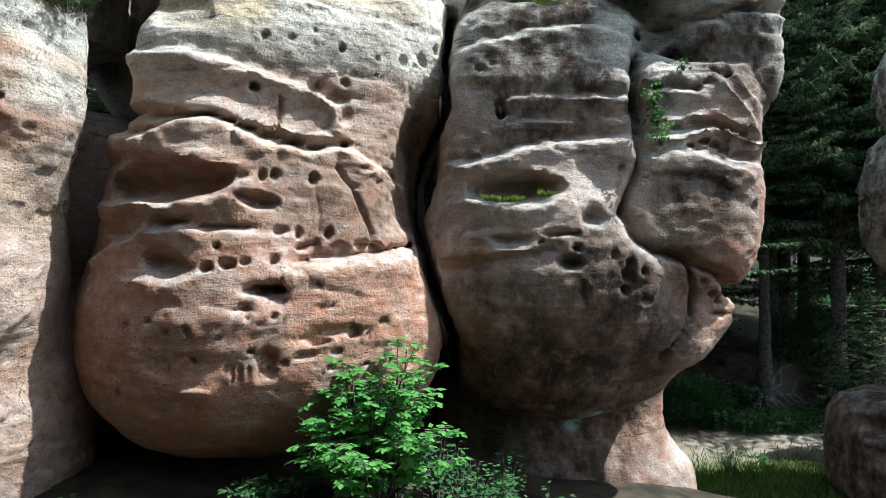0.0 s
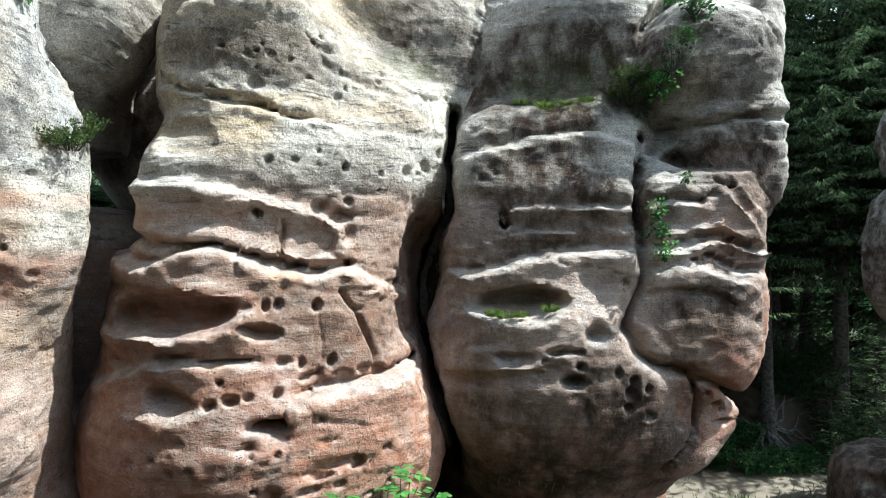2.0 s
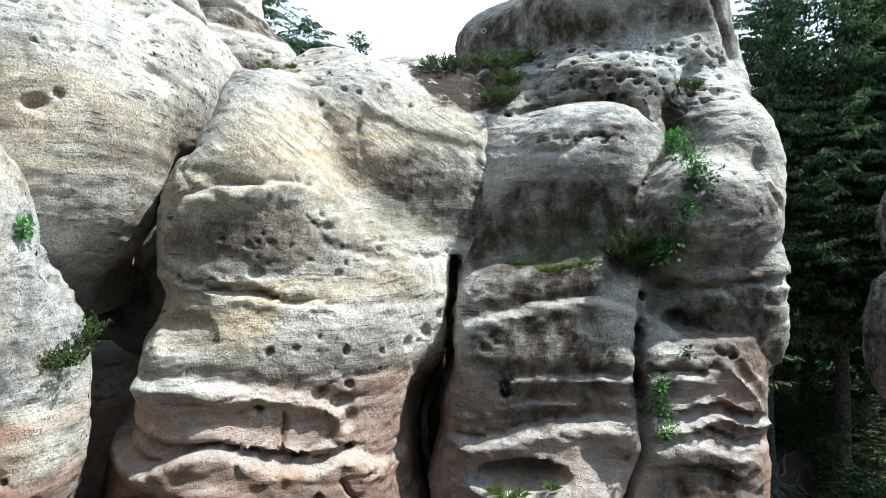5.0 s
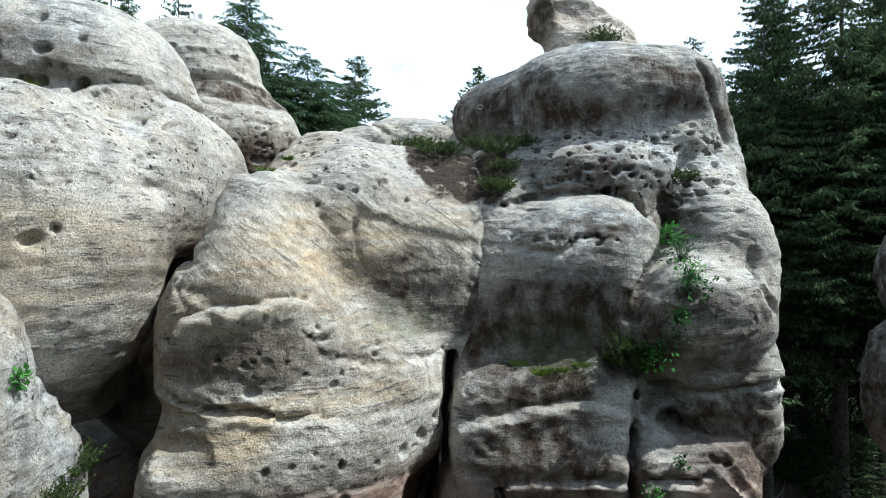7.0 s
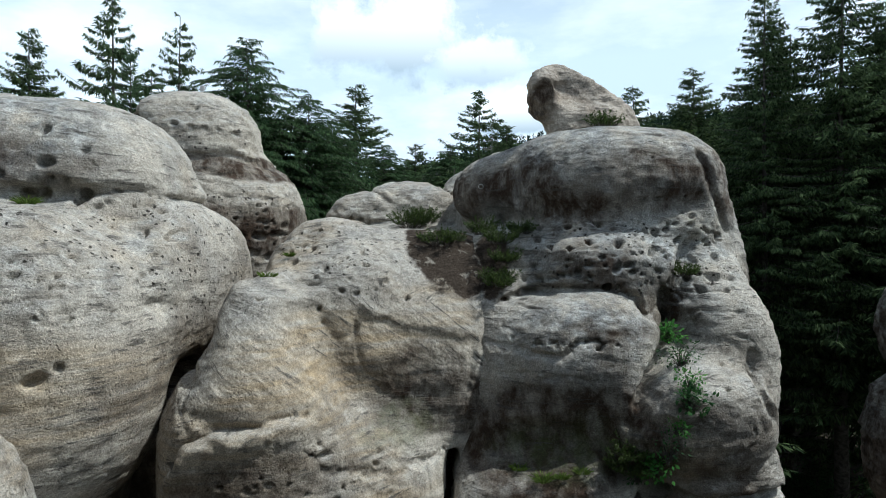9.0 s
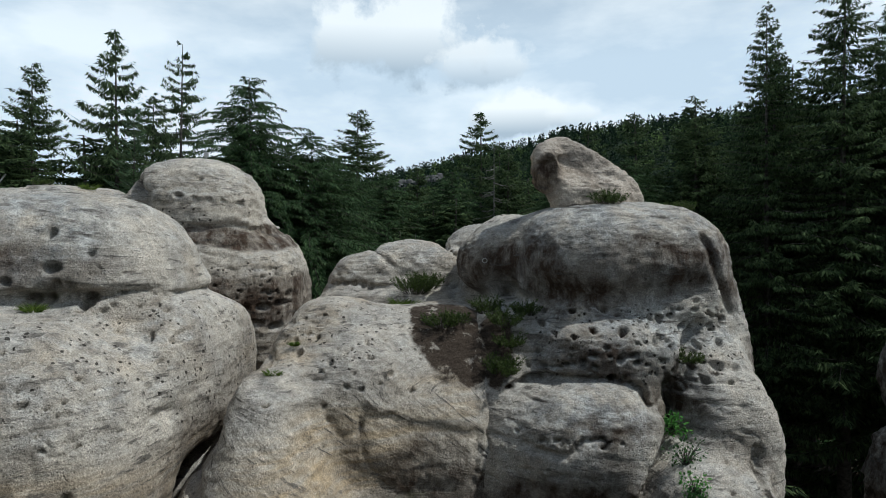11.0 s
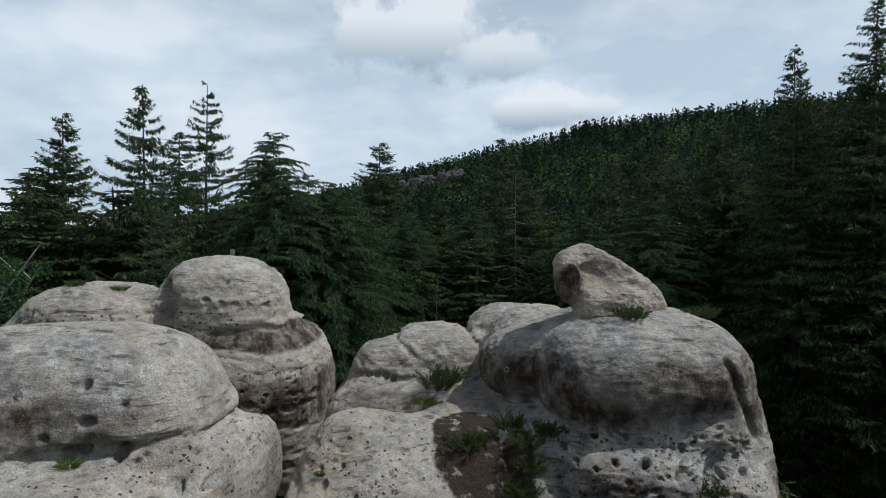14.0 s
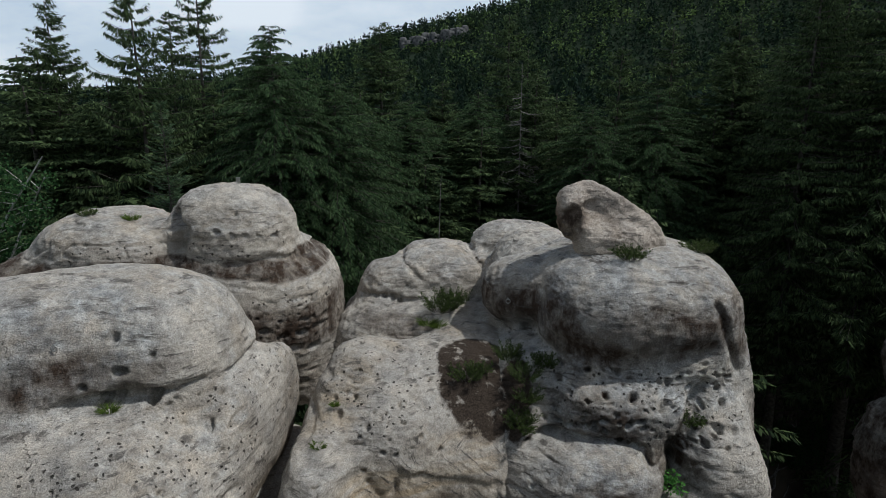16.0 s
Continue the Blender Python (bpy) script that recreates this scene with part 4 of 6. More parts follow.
def left_wall():
    F = Form((-8.3, 4.2, -0.6), (-3.2, 11.8, 8.7), CELL + 0.01)
    F.add((-5.99, 6.61, 2.99), (1.51, 1.62, 1.64), 2.8, 0.3)
    F.add((-5.58, 6.69, 5.08), (1.46, 1.01, 1.97), 2.8, 0.3)
    F.add((-5.60, 5.65, 6.55), (1.49, 1.34, 1.81), 2.6, 0.3)
    F.add((-6.06, 7.39, 0.64), (1.53, 1.40, 1.99), 2.8, 0.3)
    F.add((-5.95, 10.3, 2.5), (1.35, 1.9, 2.6), 4, 0.3)
    F.add((-7.22, 8.00, 3.65), (1.32, 1.90, 3.77), 4, 0.3)
    R = Relief(7, 0.07)
    for z, o in ((7.0, 0.05), (6.72, 0.08), (6.25, 0.05)):
        R.lip([(-4.8, z - 0.05), (-4.4, z), (-3.9, z + 0.12)], o, o, 0.25, 0.2)
    R.crack([(-4.8, 6.3), (-4.4, 6.42), (-3.9, 6.55)], 0.04, 0.12)
    for x, z, rx, rz, d in ((-4.45, 4.05, .25, .32, .2), (-4.55, 4.6, .3, .2, .16), (-4.25, 3.95, .12, .1, .16), (-4.6, 5.1, .3, .12, .12), (-4.5, 5.6, .25, .1, .1), (-4.55, 3.2, .25, .2, .12)):
        R.dent(x, z, rx, rz, 0.45 * d)
    P = Relief(8, 0.04)
    scatter(P, 50, -4.8, -4.0, 1.5, 7.5, 0.02, 0.07, 0.1, 21)
    st = stains(4.7, 0.7, 0.3, 0.4, 1.0, [("lichen", -4.4, 6.3, 1.2, 1.3, 0.5), ("moss", -4.0, 5.1, 0.16, 0.8, 0.35), ("red", -4.5, 4.6, 0.3, 0.9, 0.45), ("ochre", -4.7, 4.4, 0.6, 1.6, 0.9)], [("red", 4.95, 0.12, 0.35), ("red", 4.3, 0.2, 0.35), ("ochre", 5.6, 0.2, 0.8)])
    return rock("sandstone_rock", F, "sunlit reddish and pale sandstone wall with rough ledges", st, rough=1.15, pits=P, relief=R, layers=0.8)


def left_dome():
    F = Form((-11, 5.6, 5.8), (-2.2, 13.4, 13.1), CELL + 0.01)
    F.add((-6.22, 9.98, 10.15), (2.05, 1.71, 2.02), 2.7, 0.12)
    F.add((-6.30, 7.91, 8.25), (2.56, 1.75, 2.20), 2.4, 0.5)
    F.add((-4.06, 10.26, 9.23), (0.45, 2.04, 1.16), 2.4, 0.5)
    F.add((-7.84, 9.32, 9.32), (2.31, 1.79, 2.82), 2.5, 0.5)
    F.add((-5.88, 9.07, 6.79), (1.08, 1.25, 1.68), 2.5, 0.6)
    R = Relief(9, 0.04)
    R.lip([(-4.96, 10.66), (-4.64, 10.68), (-4.33, 10.66), (-4.2, 10.6)], 0.1, 0.12, 0.5, 0.2, 0.35)
    R.dent(-5.6, 10.58, 0.84, 0.2, 0.2, -3, 4.0)
    R.shelf([(-5.6, 10.39), (-5.25, 10.33), (-4.95, 10.24), (-4.89, 10.3)], 0.1, 0.04, 0.1, 0.4, 0.2)
    R.crack([(-4.8, 9.54), (-4.34, 9.4), (-4.07, 9.51), (-3.73, 9.76), (-3.67, 9.9)], 0.025, 0.03)
    R.crack([(-4.92, 9.83), (-4.54, 9.97), (-4.32, 10.07), (-3.73, 10.05)], 0.02, 0.02)
    R.crack([(-3.8, 8.91), (-3.72, 8.98), (-3.66, 9.1), (-3.61, 9.13)], 0.03, 0.04)
    R.dent(-3.64, 9.09, 0.29, 0.12, 0.16)
    R.dent(-4.4, 8.43, 0.21, 0.18, 0.04)
    R.lip([(-4.97, 5.68), (-4.82, 6.13), (-4.48, 6.77), (-4.36, 6.68)], 0.06, 0.08, 0.3, 0.2, 0.2)
    P = Relief(10, 0.03)
    for x, z, rx, rz, d in ((-5.59, 11.49, 0.1, 0.09, 0.14), (-5.46, 11, 0.11, 0.09, 0.16), (-5.02, 11.21, 0.06, 0.06, 0.1), (-5.73, 10.59, 0.11, 0.08, 0.2), (-5.55, 10.59, 0.09, 0.08, 0.18), (-5.39, 10.75, 0.07, 0.06, 0.16), (-5.21, 10.74, 0.07, 0.06, 0.16), (-5.04, 10.53, 0.09, 0.12, 0.22), (-5.96, 10.82, 0.08, 0.06, 0.12), (-5.75, 10.47, 0.1, 0.07, 0.14)):
        P.dent(x, z, rx, rz, d)
    for x, z, rx, rz, d in ((-4.64, 10.66, 0.06, 0.03, 0.1), (-4.79, 10.42, 0.05, 0.04, 0.08), (-4.71, 10.49, 0.04, 0.04, 0.08), (-4.2, 10.06, 0.05, 0.04, 0.1), (-3.86, 10.06, 0.08, 0.04, 0.14), (-4.05, 10.49, 0.05, 0.04, 0.08), (-3.64, 9.59, 0.06, 0.05, 0.1), (-3.82, 10.25, 0.06, 0.05, 0.08), (-3.67, 9.73, 0.07, 0.09, 0.12), (-3.81, 10.27, 0.05, 0.04, 0.06), (-4.18, 10.37, 0.05, 0.03, 0.08), (-3.89, 10.25, 0.05, 0.04, 0.08), (-4.58, 10.09, 0.05, 0.04, 0.06), (-4.51, 9.99, 0.04, 0.04, 0.06), (-3.93, 9.71, 0.05, 0.04, 0.06), (-3.62, 9.61, 0.08, 0.07, 0.1), (-3.68, 9.93, 0.05, 0.05, 0.08)):
        P.dent(x, z, rx, rz, d)
    for x, z, rx, rz, d in ((-3.7, 8.85, 0.12, 0.09, 0.26), (-3.78, 8.96, 0.07, 0.04, 0.12), (-3.73, 8.94, 0.07, 0.04, 0.1), (-4.43, 8.4, 0.09, 0.08, 0.14), (-4.27, 8.5, 0.05, 0.06, 0.1), (-4.42, 9.39, 0.03, 0.03, 0.06), (-4.36, 9.4, 0.04, 0.03, 0.06), (-4.74, 9.55, 0.06, 0.04, 0.1), (-4.16, 10, 0.06, 0.05, 0.1), (-3.84, 9.99, 0.11, 0.06, 0.14), (-3.68, 9.75, 0.06, 0.04, 0.08), (-3.71, 8.65, 0.05, 0.04, 0.06)):
        P.dent(x, z, rx, rz, d)
    scatter(P, 70, -5.6, -3.7, 9.5, 10.6, 0.012, 0.035, 0.07, 31)
    scatter(P, 60, -4.6, -3.5, 8.9, 9.9, 0.015, 0.045, 0.08, 32)
    st = stains(3, 0, 0.32, 0.42, 0.3, [("ochre", -4.8, 8.2, 1.6, 0.9, 0.7), ("crust_shade", -5.8, 10.95, 1.4, 0.42, 0.55), ("lichen", -6.3, 11.3, 1.6, 0.9, 0.7), ("crust_shade", -6.6, 11.2, 0.9, 0.7, 0.35), ("crust_shade", -3.6, 8.3, 0.5, 0.7, 0.35), ("pores", -4.5, 10.0, 2.2, 0.55, 0.9), ("pores", -3.3, 9.4, 0.8, 0.8, 0.8)], beds=0.9)
    return rock("sandstone_rock", F, "huge rounded pale grey sandstone dome with dark weathering holes", st, pits=P, relief=R, rough=0.8, layers=1.6)


def rear_dome():
    F = Form((-11.6, 11.2, 8.0), (-2.2, 16.6, 13.9), CELL + 0.01)
    F.add((-5.59, 13.60, 11.79), (1.47, 1.24, 1.40), 2.5, 0.12)
    F.add((-5.57, 14.15, 10.14), (2.30, 2.24, 1.91), 2.4, 0.35)
    F.add((-5.00, 14.20, 9.00), (1.70, 1.60, 1.50), 3, 0.3)
    F.add((-8.29, 13.43, 11.46), (1.62, 1.57, 1.14), 2.6, 0.3)
    F.add((-9.43, 13.26, 10.99), (1.51, 1.58, 0.76), 2.6, 0.4)
    F.add((-8.30, 13.60, 9.80), (2.00, 1.60, 2.00), 3, 0.3)
    R = Relief(11, 0.04)
    R.lip([(-6.13, 12.18), (-5.56, 12.26), (-5.0, 12.21), (-4.42, 12.2), (-4.13, 12.08)], 0.05, 0.06, 0.35, 0.15, 0.1)
    R.lip([(-5.37, 11.72), (-4.78, 11.77), (-4.31, 11.77), (-3.95, 11.64)], 0.05, 0.12, 0.25, 0.4, 0.1)
    R.crack([(-4.44, 10.77), (-4.07, 10.85), (-3.71, 10.83)], 0.03, 0.07)
    R.crack([(-5.1, 11.33), (-4.32, 11.25), (-3.57, 11.2)], 0.03, 0.05)
    R.crack([(-6.54, 12.58), (-6.33, 12.29), (-6.42, 11.89)], 0.16, 0.4)
    R.shelf([(-8.44, 12.55), (-7.9, 12.53), (-7.56, 12.53)], 0.08, 0.06, 0.15, 0.2, 0.15)
    P = Relief(12, 0.03)
    for x, z, rx, rz, d in ((-5.48, 12.35, 0.1, 0.07, 0.14), (-5.17, 12.29, 0.06, 0.06, 0.08), (-4.9, 12.26, 0.06, 0.05, 0.08), (-4.65, 12.23, 0.06, 0.05, 0.08), (-4.37, 12.2, 0.07, 0.05, 0.1), (-4.19, 12.14, 0.06, 0.05, 0.08), (-5.12, 12.7, 0.06, 0.06, 0.06), (-4.47, 10.22, 0.13, 0.08, 0.16), (-4.13, 10.02, 0.16, 0.09, 0.18), (-3.77, 10.01, 0.14, 0.09, 0.18), (-3.52, 10.06, 0.12, 0.08, 0.16), (-3.37, 10.24, 0.1, 0.09, 0.14), (-3.96, 9.7, 0.16, 0.09, 0.18), (-3.61, 9.61, 0.14, 0.1, 0.16), (-3.28, 10.38, 0.09, 0.08, 0.12), (-3.77, 10.36, 0.09, 0.06, 0.1)):
        P.dent(x, z, rx, rz, d)
    scatter(P, 50, -4.6, -3.2, 9.8, 10.7, 0.02, 0.06, 0.12, 42)
    st = stains(0, 0, 0.25, 0.35, 0.3, [], [("crust_shade", 11.5, 0.26, 1.3), ("crust_shade", 10.2, 0.7, 0.8), ("pores", 12.0, 0.3, 0.5), ("pores", 10.4, 0.8, 0.8)])
    return rock("sandstone_rock", F, "round pale sandstone dome with a dark band, standing behind", st, pits=P, relief=R, rough=1.4)


def rear_humps():
    F = Form((-3.8, 12.8, 6.5), (2.8, 17.4, 12.4), CELL + 0.01)
    F.add((-1.98, 14.98, 10.22), (0.94, 0.88, 0.89), 2.5, 0.12)
    F.add((-0.80, 15.50, 10.52), (1.45, 1.50, 0.89), 2.4, 0.25)
    F.add((1.17, 16.40, 11.18), (1.26, 0.97, 0.65), 2.4, 0.2)
    F.add((-1.20, 14.61, 8.77), (2.36, 1.74, 1.62), 3, 0.3)
    F.add((1.60, 14.32, 9.43), (1.31, 1.73, 2.58), 3, 0.3)
    R = Relief(13, 0.04)
    R.lip([(-2.78, 10.42), (-2.2, 10.49), (-1.66, 10.41), (-1.33, 10.39)], 0.07, 0.1, 0.3, 0.2, 0.15)
    R.crack([(-1.81, 11.16), (-1.56, 11.0), (-1.21, 10.82)], 0.05, 0.1)
    R.crack([(-0.18, 11.36), (0.1, 11.16), (0.23, 10.98)], 0.06, 0.12)
    P = Relief(14, 0.03)
    for x, z, rx, rz, d in ((-2.57, 10.42, 0.08, 0.07, 0.12), (-2.37, 10.44, 0.08, 0.07, 0.12), (-2.18, 10.46, 0.08, 0.08, 0.14), (-1.96, 10.44, 0.08, 0.07, 0.12), (-1.77, 10.38, 0.09, 0.08, 0.14), (-1.61, 10.69, 0.07, 0.05, 0.06)):
        P.dent(x, z, rx, rz, d)
    return rock("sandstone_rock", F, "low rounded sandstone humps behind the heather saddle", stains(0, 0, 0.5, 0.4, 0.4, [("crust_shade", -1.9, 10.0, 1.2, 0.3, 0.7)]), pits=P, relief=R, rough=1.5)


def far_right_rock():
    F = Form((9.6, 14.8, -5.2), (15.9, 19.8, 9.8), 0.09)
    F.add((13.9, 17.3, 4.15), (1.75, 1.5, 2.3), 2.5, 0.2)
    F.add((14.45, 17.4, 7.5), (1.85, 1.5, 1.7), 2.4, 0.2)
    F.add((14.5, 17.4, 1.0), (1.0, 1.3, 4.0), 3, 0.2)
    F.add((13.05, 16.9, -2.9), (1.9, 1.6, 1.75), 3.6, 0.2)
    F.cut((11.2, 15.6, -1.9), (0.7, 0.9, 0.35), 2.0, 0.2)
    R = Relief(19, 0.1)
    for z in (-2.4, -3.2, 3.2, 4.4, 5.4, 7.2):
        R.lip([(11, z), (12.5, z + 0.1), (14, z), (15.5, z + 0.2)], 0.1, 0.12, 0.4, 0.3)
    for x, z, r in ((12.6, -2.0, 0.25), (12.3, 4.0, 0.2), (12.6, 3.4, 0.25), (12.9, 7.0, 0.25), (13.4, -2.8, 0.2)):
        R.dent(x, z, r, r * 0.7, 0.25)
    return rock("sandstone_rock", F, "dark sandstone mushroom rock beside the sandy path", stains(4.5, 0.7, 1.15, 0.3, 0.1, [("moss", 12.6, -3.6, 1.2, 0.9, 0.8), ("crust_shade", 13.0, -3.0, 4.0, 3.0, 1.0), ("crust_shade", 14.0, 5.0, 4.0, 5.0, 0.5)]), relief=R, rough=1.6)


def cleft_filler():
    # filler rock added behind the clefts, heavily crusted so they stay dark
    F = Form((-6.4, 9.0, -0.8), (2.0, 14.2, 8.6), 0.09)
    F.add((-4.3, 11.7, 4.0), (1.5, 1.5, 3.6), 3.5)
    F.add((-0.6, 12.2, 3.5), (2.2, 1.6, 3.8), 4, 0.2)
    F.add((-4.6, 11.2, 6.5), (1.4, 1.7, 1.6), 3, 0.3)
    return rock("sandstone_rock", F, "dark filler sandstone added behind the clefts to deepen their shade", stains(5, 0.4, 0.9, 0.3, 0.1), finer=0)


ROCKS = [cleft_filler(), middle_block(), right_block(), cap_stone(), left_wall(), left_dome(), rear_dome(), rear_humps(), far_right_rock()]


# ---- ground ----
def ground_height(x, y):
    near = 0.12 - 0.7 * soft(x, -1.0, 1.3) - 0.1 * np.clip(x - 1, 0, 4)
    slope = soft(y + 0.35 * (x - 4), 8.5, 18.0)
    h = near * (1 - slope) - 4.4 * slope
    rise = np.clip(y - 25.5, 0, None)
    h = h + soft(x, 2, 14) * (2.0 * soft(rise + 0.6, 0, 3.6) + 0.10 * rise * np.exp(-rise / 80))
    ang = np.degrees(np.arctan2(x, np.maximum(y, 1.0)))
    r = np.hypot(x, y)
    crest = np.interp(ang, [-60, -31, -20, -13, -5, 0.3, 6, 11, 21, 40, 70], [0.01, 0.015, 0.04, 0.075, 0.112, 0.134, 0.151, 0.174, 0.186, 0.19, 0.18])
    hill = soft(r, 330, 900) * (900 * crest + 2) * (y > 0) * soft(y, 20, 120)
    return h + hill + 0.1 * vnoise(x * 0.6, y * 0.6, 0 * x, 4) + 0.04 * vnoise(x * 2.1, y * 2.1, 0 * x, 6)


def gz(x, y):
    return float(ground_height(np.array([x]), np.array([y]))[0])


def ground_material():
    m = simple("forest_soil", (0.018, 0.015, 0.010), (0.06, 0.047, 0.032), 2.2, 0.95, 0.6, 9)
    nt = m.node_tree
    b = nt.nodes["Principled BSDF"]
    old = b.inputs["Base Color"].links[0].from_socket
    for key, col in (("woods", (0.012, 0.024, 0.011, 1)), ("grass", (0.07, 0.11, 0.025, 1)), ("sand", (0.2, 0.17, 0.13, 1))):
        at = nt.nodes.new("ShaderNodeAttribute")
        at.attribute_name = key
        mx = nt.nodes.new("ShaderNodeMix")
        mx.data_type = "RGBA"
        mx.inputs["B"].default_value = col
        nt.links.new(at.outputs["Fac"], mx.inputs["Factor"])
        nt.links.new(old, mx.inputs["A"])
        old = mx.outputs["Result"]
    nt.links.new(old, b.inputs["Base Color"])
    return m


def ground():
    n = 250
    a = np.linspace(-1, 1, n)
    g = 42 * a + 2300 * np.sign(a) * np.abs(a) ** 5
    X, Y = np.meshgrid(g + 6, g + 18, indexing="ij")
    x, y = X.ravel(), Y.ravel()
    v = np.stack([x, y, ground_height(x, y)], 1)
    k = np.arange(n * n).reshape(n, n)
    f = np.stack([k[:-1, :-1], k[1:, :-1], k[1:, 1:], k[:-1, 1:]], -1).reshape(-1, 4)
    me = quad_mesh("ground", v, f)
    rag = 0.8 * vnoise(x * 0.7, y * 0.7, 0 * x, 61) + 0.5 * vnoise(x * 2, y * 2, 0 * x, 62)
    path = soft(-np.abs(y - (21.6 + 0.05 * (x - 10)) + rag * 0.7), -2.0, -0.9) * soft(x, 4, 7)
    climb = soft(-np.abs(x - (12.9 + 0.42 * (y - 22)) + rag * 0.4), -1.0, -0.4) * soft(y, 21, 23) * soft(-y, -31, -27)
    grass = soft(-np.hypot((x - 9) / 5, (y - 17.8) / 2.6) + 0.2 * rag, -1.0, -0.6)
    woods = soft(np.hypot(x, y), 60, 140)
    for key, val in (("woods", woods), ("sand", np.maximum(path, 0.3 * climb)), ("grass", grass)):
        at = me.attributes.new(key, "FLOAT", "POINT")
        at.data.foreach_set("value", np.clip(val, 0, 1).astype(np.float32))
    me.materials.append(ground_material())
    return tagged(new("ground", me), "brown forest floor with a pale sandy path and grass", "ground", kind="structure")


ground()


# ---- trees ----
def leaf_material(name, dark, light, through_=0.25):
    m, nt, b = material(name)
    geo = nt.nodes.new("ShaderNodeNewGeometry")
    ramp = nt.nodes.new("ShaderNodeValToRGB")
    ramp.color_ramp.elements[0].color, ramp.color_ramp.elements[1].color = (*dark, 1), (*light, 1)
    nt.links.new(geo.outputs["Random Per Island"], ramp.inputs["Fac"])
    nt.links.new(ramp.outputs["Color"], b.inputs["Base Color"])
    b.inputs["Roughness"].default_value = 0.85
    b.inputs["Specular IOR Level"].default_value = 0.06
    tr = nt.nodes.new("ShaderNodeBsdfTranslucent")
    nt.links.new(ramp.outputs["Color"], tr.inputs["Color"])
    mx = nt.nodes.new("ShaderNodeMixShader")
    mx.inputs["Fac"].default_value = through_
    out = nt.nodes["Material Output"]
    nt.links.new(b.outputs["BSDF"], mx.inputs[1])
    nt.links.new(tr.outputs["BSDF"], mx.inputs[2])
    nt.links.new(mx.outputs["Shader"], out.inputs["Surface"])
    return m


NEEDLES = leaf_material("spruce_needles", (0.015, 0.03, 0.016), (0.12, 0.172, 0.074), 0.34)
LARCH = leaf_material("larch_needles", (0.017, 0.04, 0.02), (0.09, 0.145, 0.062), 0.28)
PINE = leaf_material("pine_needles", (0.05, 0.10, 0.055), (0.17, 0.24, 0.13))
LEAVES = leaf_material("broad_leaves", (0.055, 0.18, 0.04), (0.14, 0.33, 0.08), 0.4)
DULL_LEAVES = leaf_material("shade_leaves", (0.025, 0.075, 0.03), (0.085, 0.17, 0.06), 0.35)
HEATHER = leaf_material("heather_twigs", (0.035, 0.06, 0.018), (0.11, 0.15, 0.05), 0.3)
GRASS = leaf_material("grass_blades", (0.06, 0.11, 0.02), (0.16, 0.22, 0.05), 0.3)
BARK = simple("bark", (0.045, 0.04, 0.034), (0.12, 0.11, 0.095), 9, 0.95, 0.8)
BIRCH = simple("birch_bark", (0.25, 0.24, 0.22), (0.62, 0.60, 0.56), 5, 0.8, 0.2)
GREY_WOOD = simple("dead_wood", (0.09, 0.085, 0.08), (0.22, 0.21, 0.195), 9, 0.9, 0.4)


def kites(base, along, across, length, width):
    """Flat pointed leaves: four corners each, from arrays of places and directions."""
    n = len(base)
    along = along / np.linalg.norm(along, axis=1)[:, None]
    across = across - along * (across * along).sum(1)[:, None]
    across = across / np.maximum(np.linalg.norm(across, axis=1), 1e-6)[:, None]
    l, w = length[:, None], width[:, None]
    v = np.stack([base, base + along * l * 0.45 + across * w, base + along * l, base + along * l * 0.45 - across * w], 1).reshape(-1, 3)
    return v, np.arange(4 * n).reshape(n, 4)


def tubes(chains, sides=5):
    """Bent rods: each chain is a list of (place, radius)."""
    vs, fs, base = [], [], 0
    ang = np.arange(sides) * 2 * np.pi / sides
    for ch in chains:
        p = np.array([c[0] for c in ch], float)
        r = np.array([c[1] for c in ch], float)
        t = np.gradient(p, axis=0)
        t /= np.maximum(np.linalg.norm(t, axis=1), 1e-6)[:, None]
        ref = np.where(np.abs(t[:, 2:3]) > 0.9, [[1.0, 0, 0]], [[0, 0, 1.0]])
        a = np.cross(t, ref)
        a /= np.linalg.norm(a, axis=1)[:, None]
        b = np.cross(t, a)
        ring = p[:, None] + r[:, None, None] * (a[:, None] * np.cos(ang)[None, :, None] + b[:, None] * np.sin(ang)[None, :, None])
        vs.append(ring.reshape(-1, 3))
        k = base + np.arange(len(p) * sides).reshape(len(p), sides)
        nx = np.roll(k, -1, 1)
        fs.append(np.stack([k[:-1], nx[:-1], nx[1:], k[1:]], -1).reshape(-1, 4))
        base += len(p) * sides
    return np.concatenate(vs), np.concatenate(fs)


def child(name, v, f, mat, parent, label=""):
    me = quad_mesh(name, v, f)
    me.materials.append(mat)
    ob = new(name, me)
    ob.parent = parent
    if label:
        tagged(ob, label)
    return ob


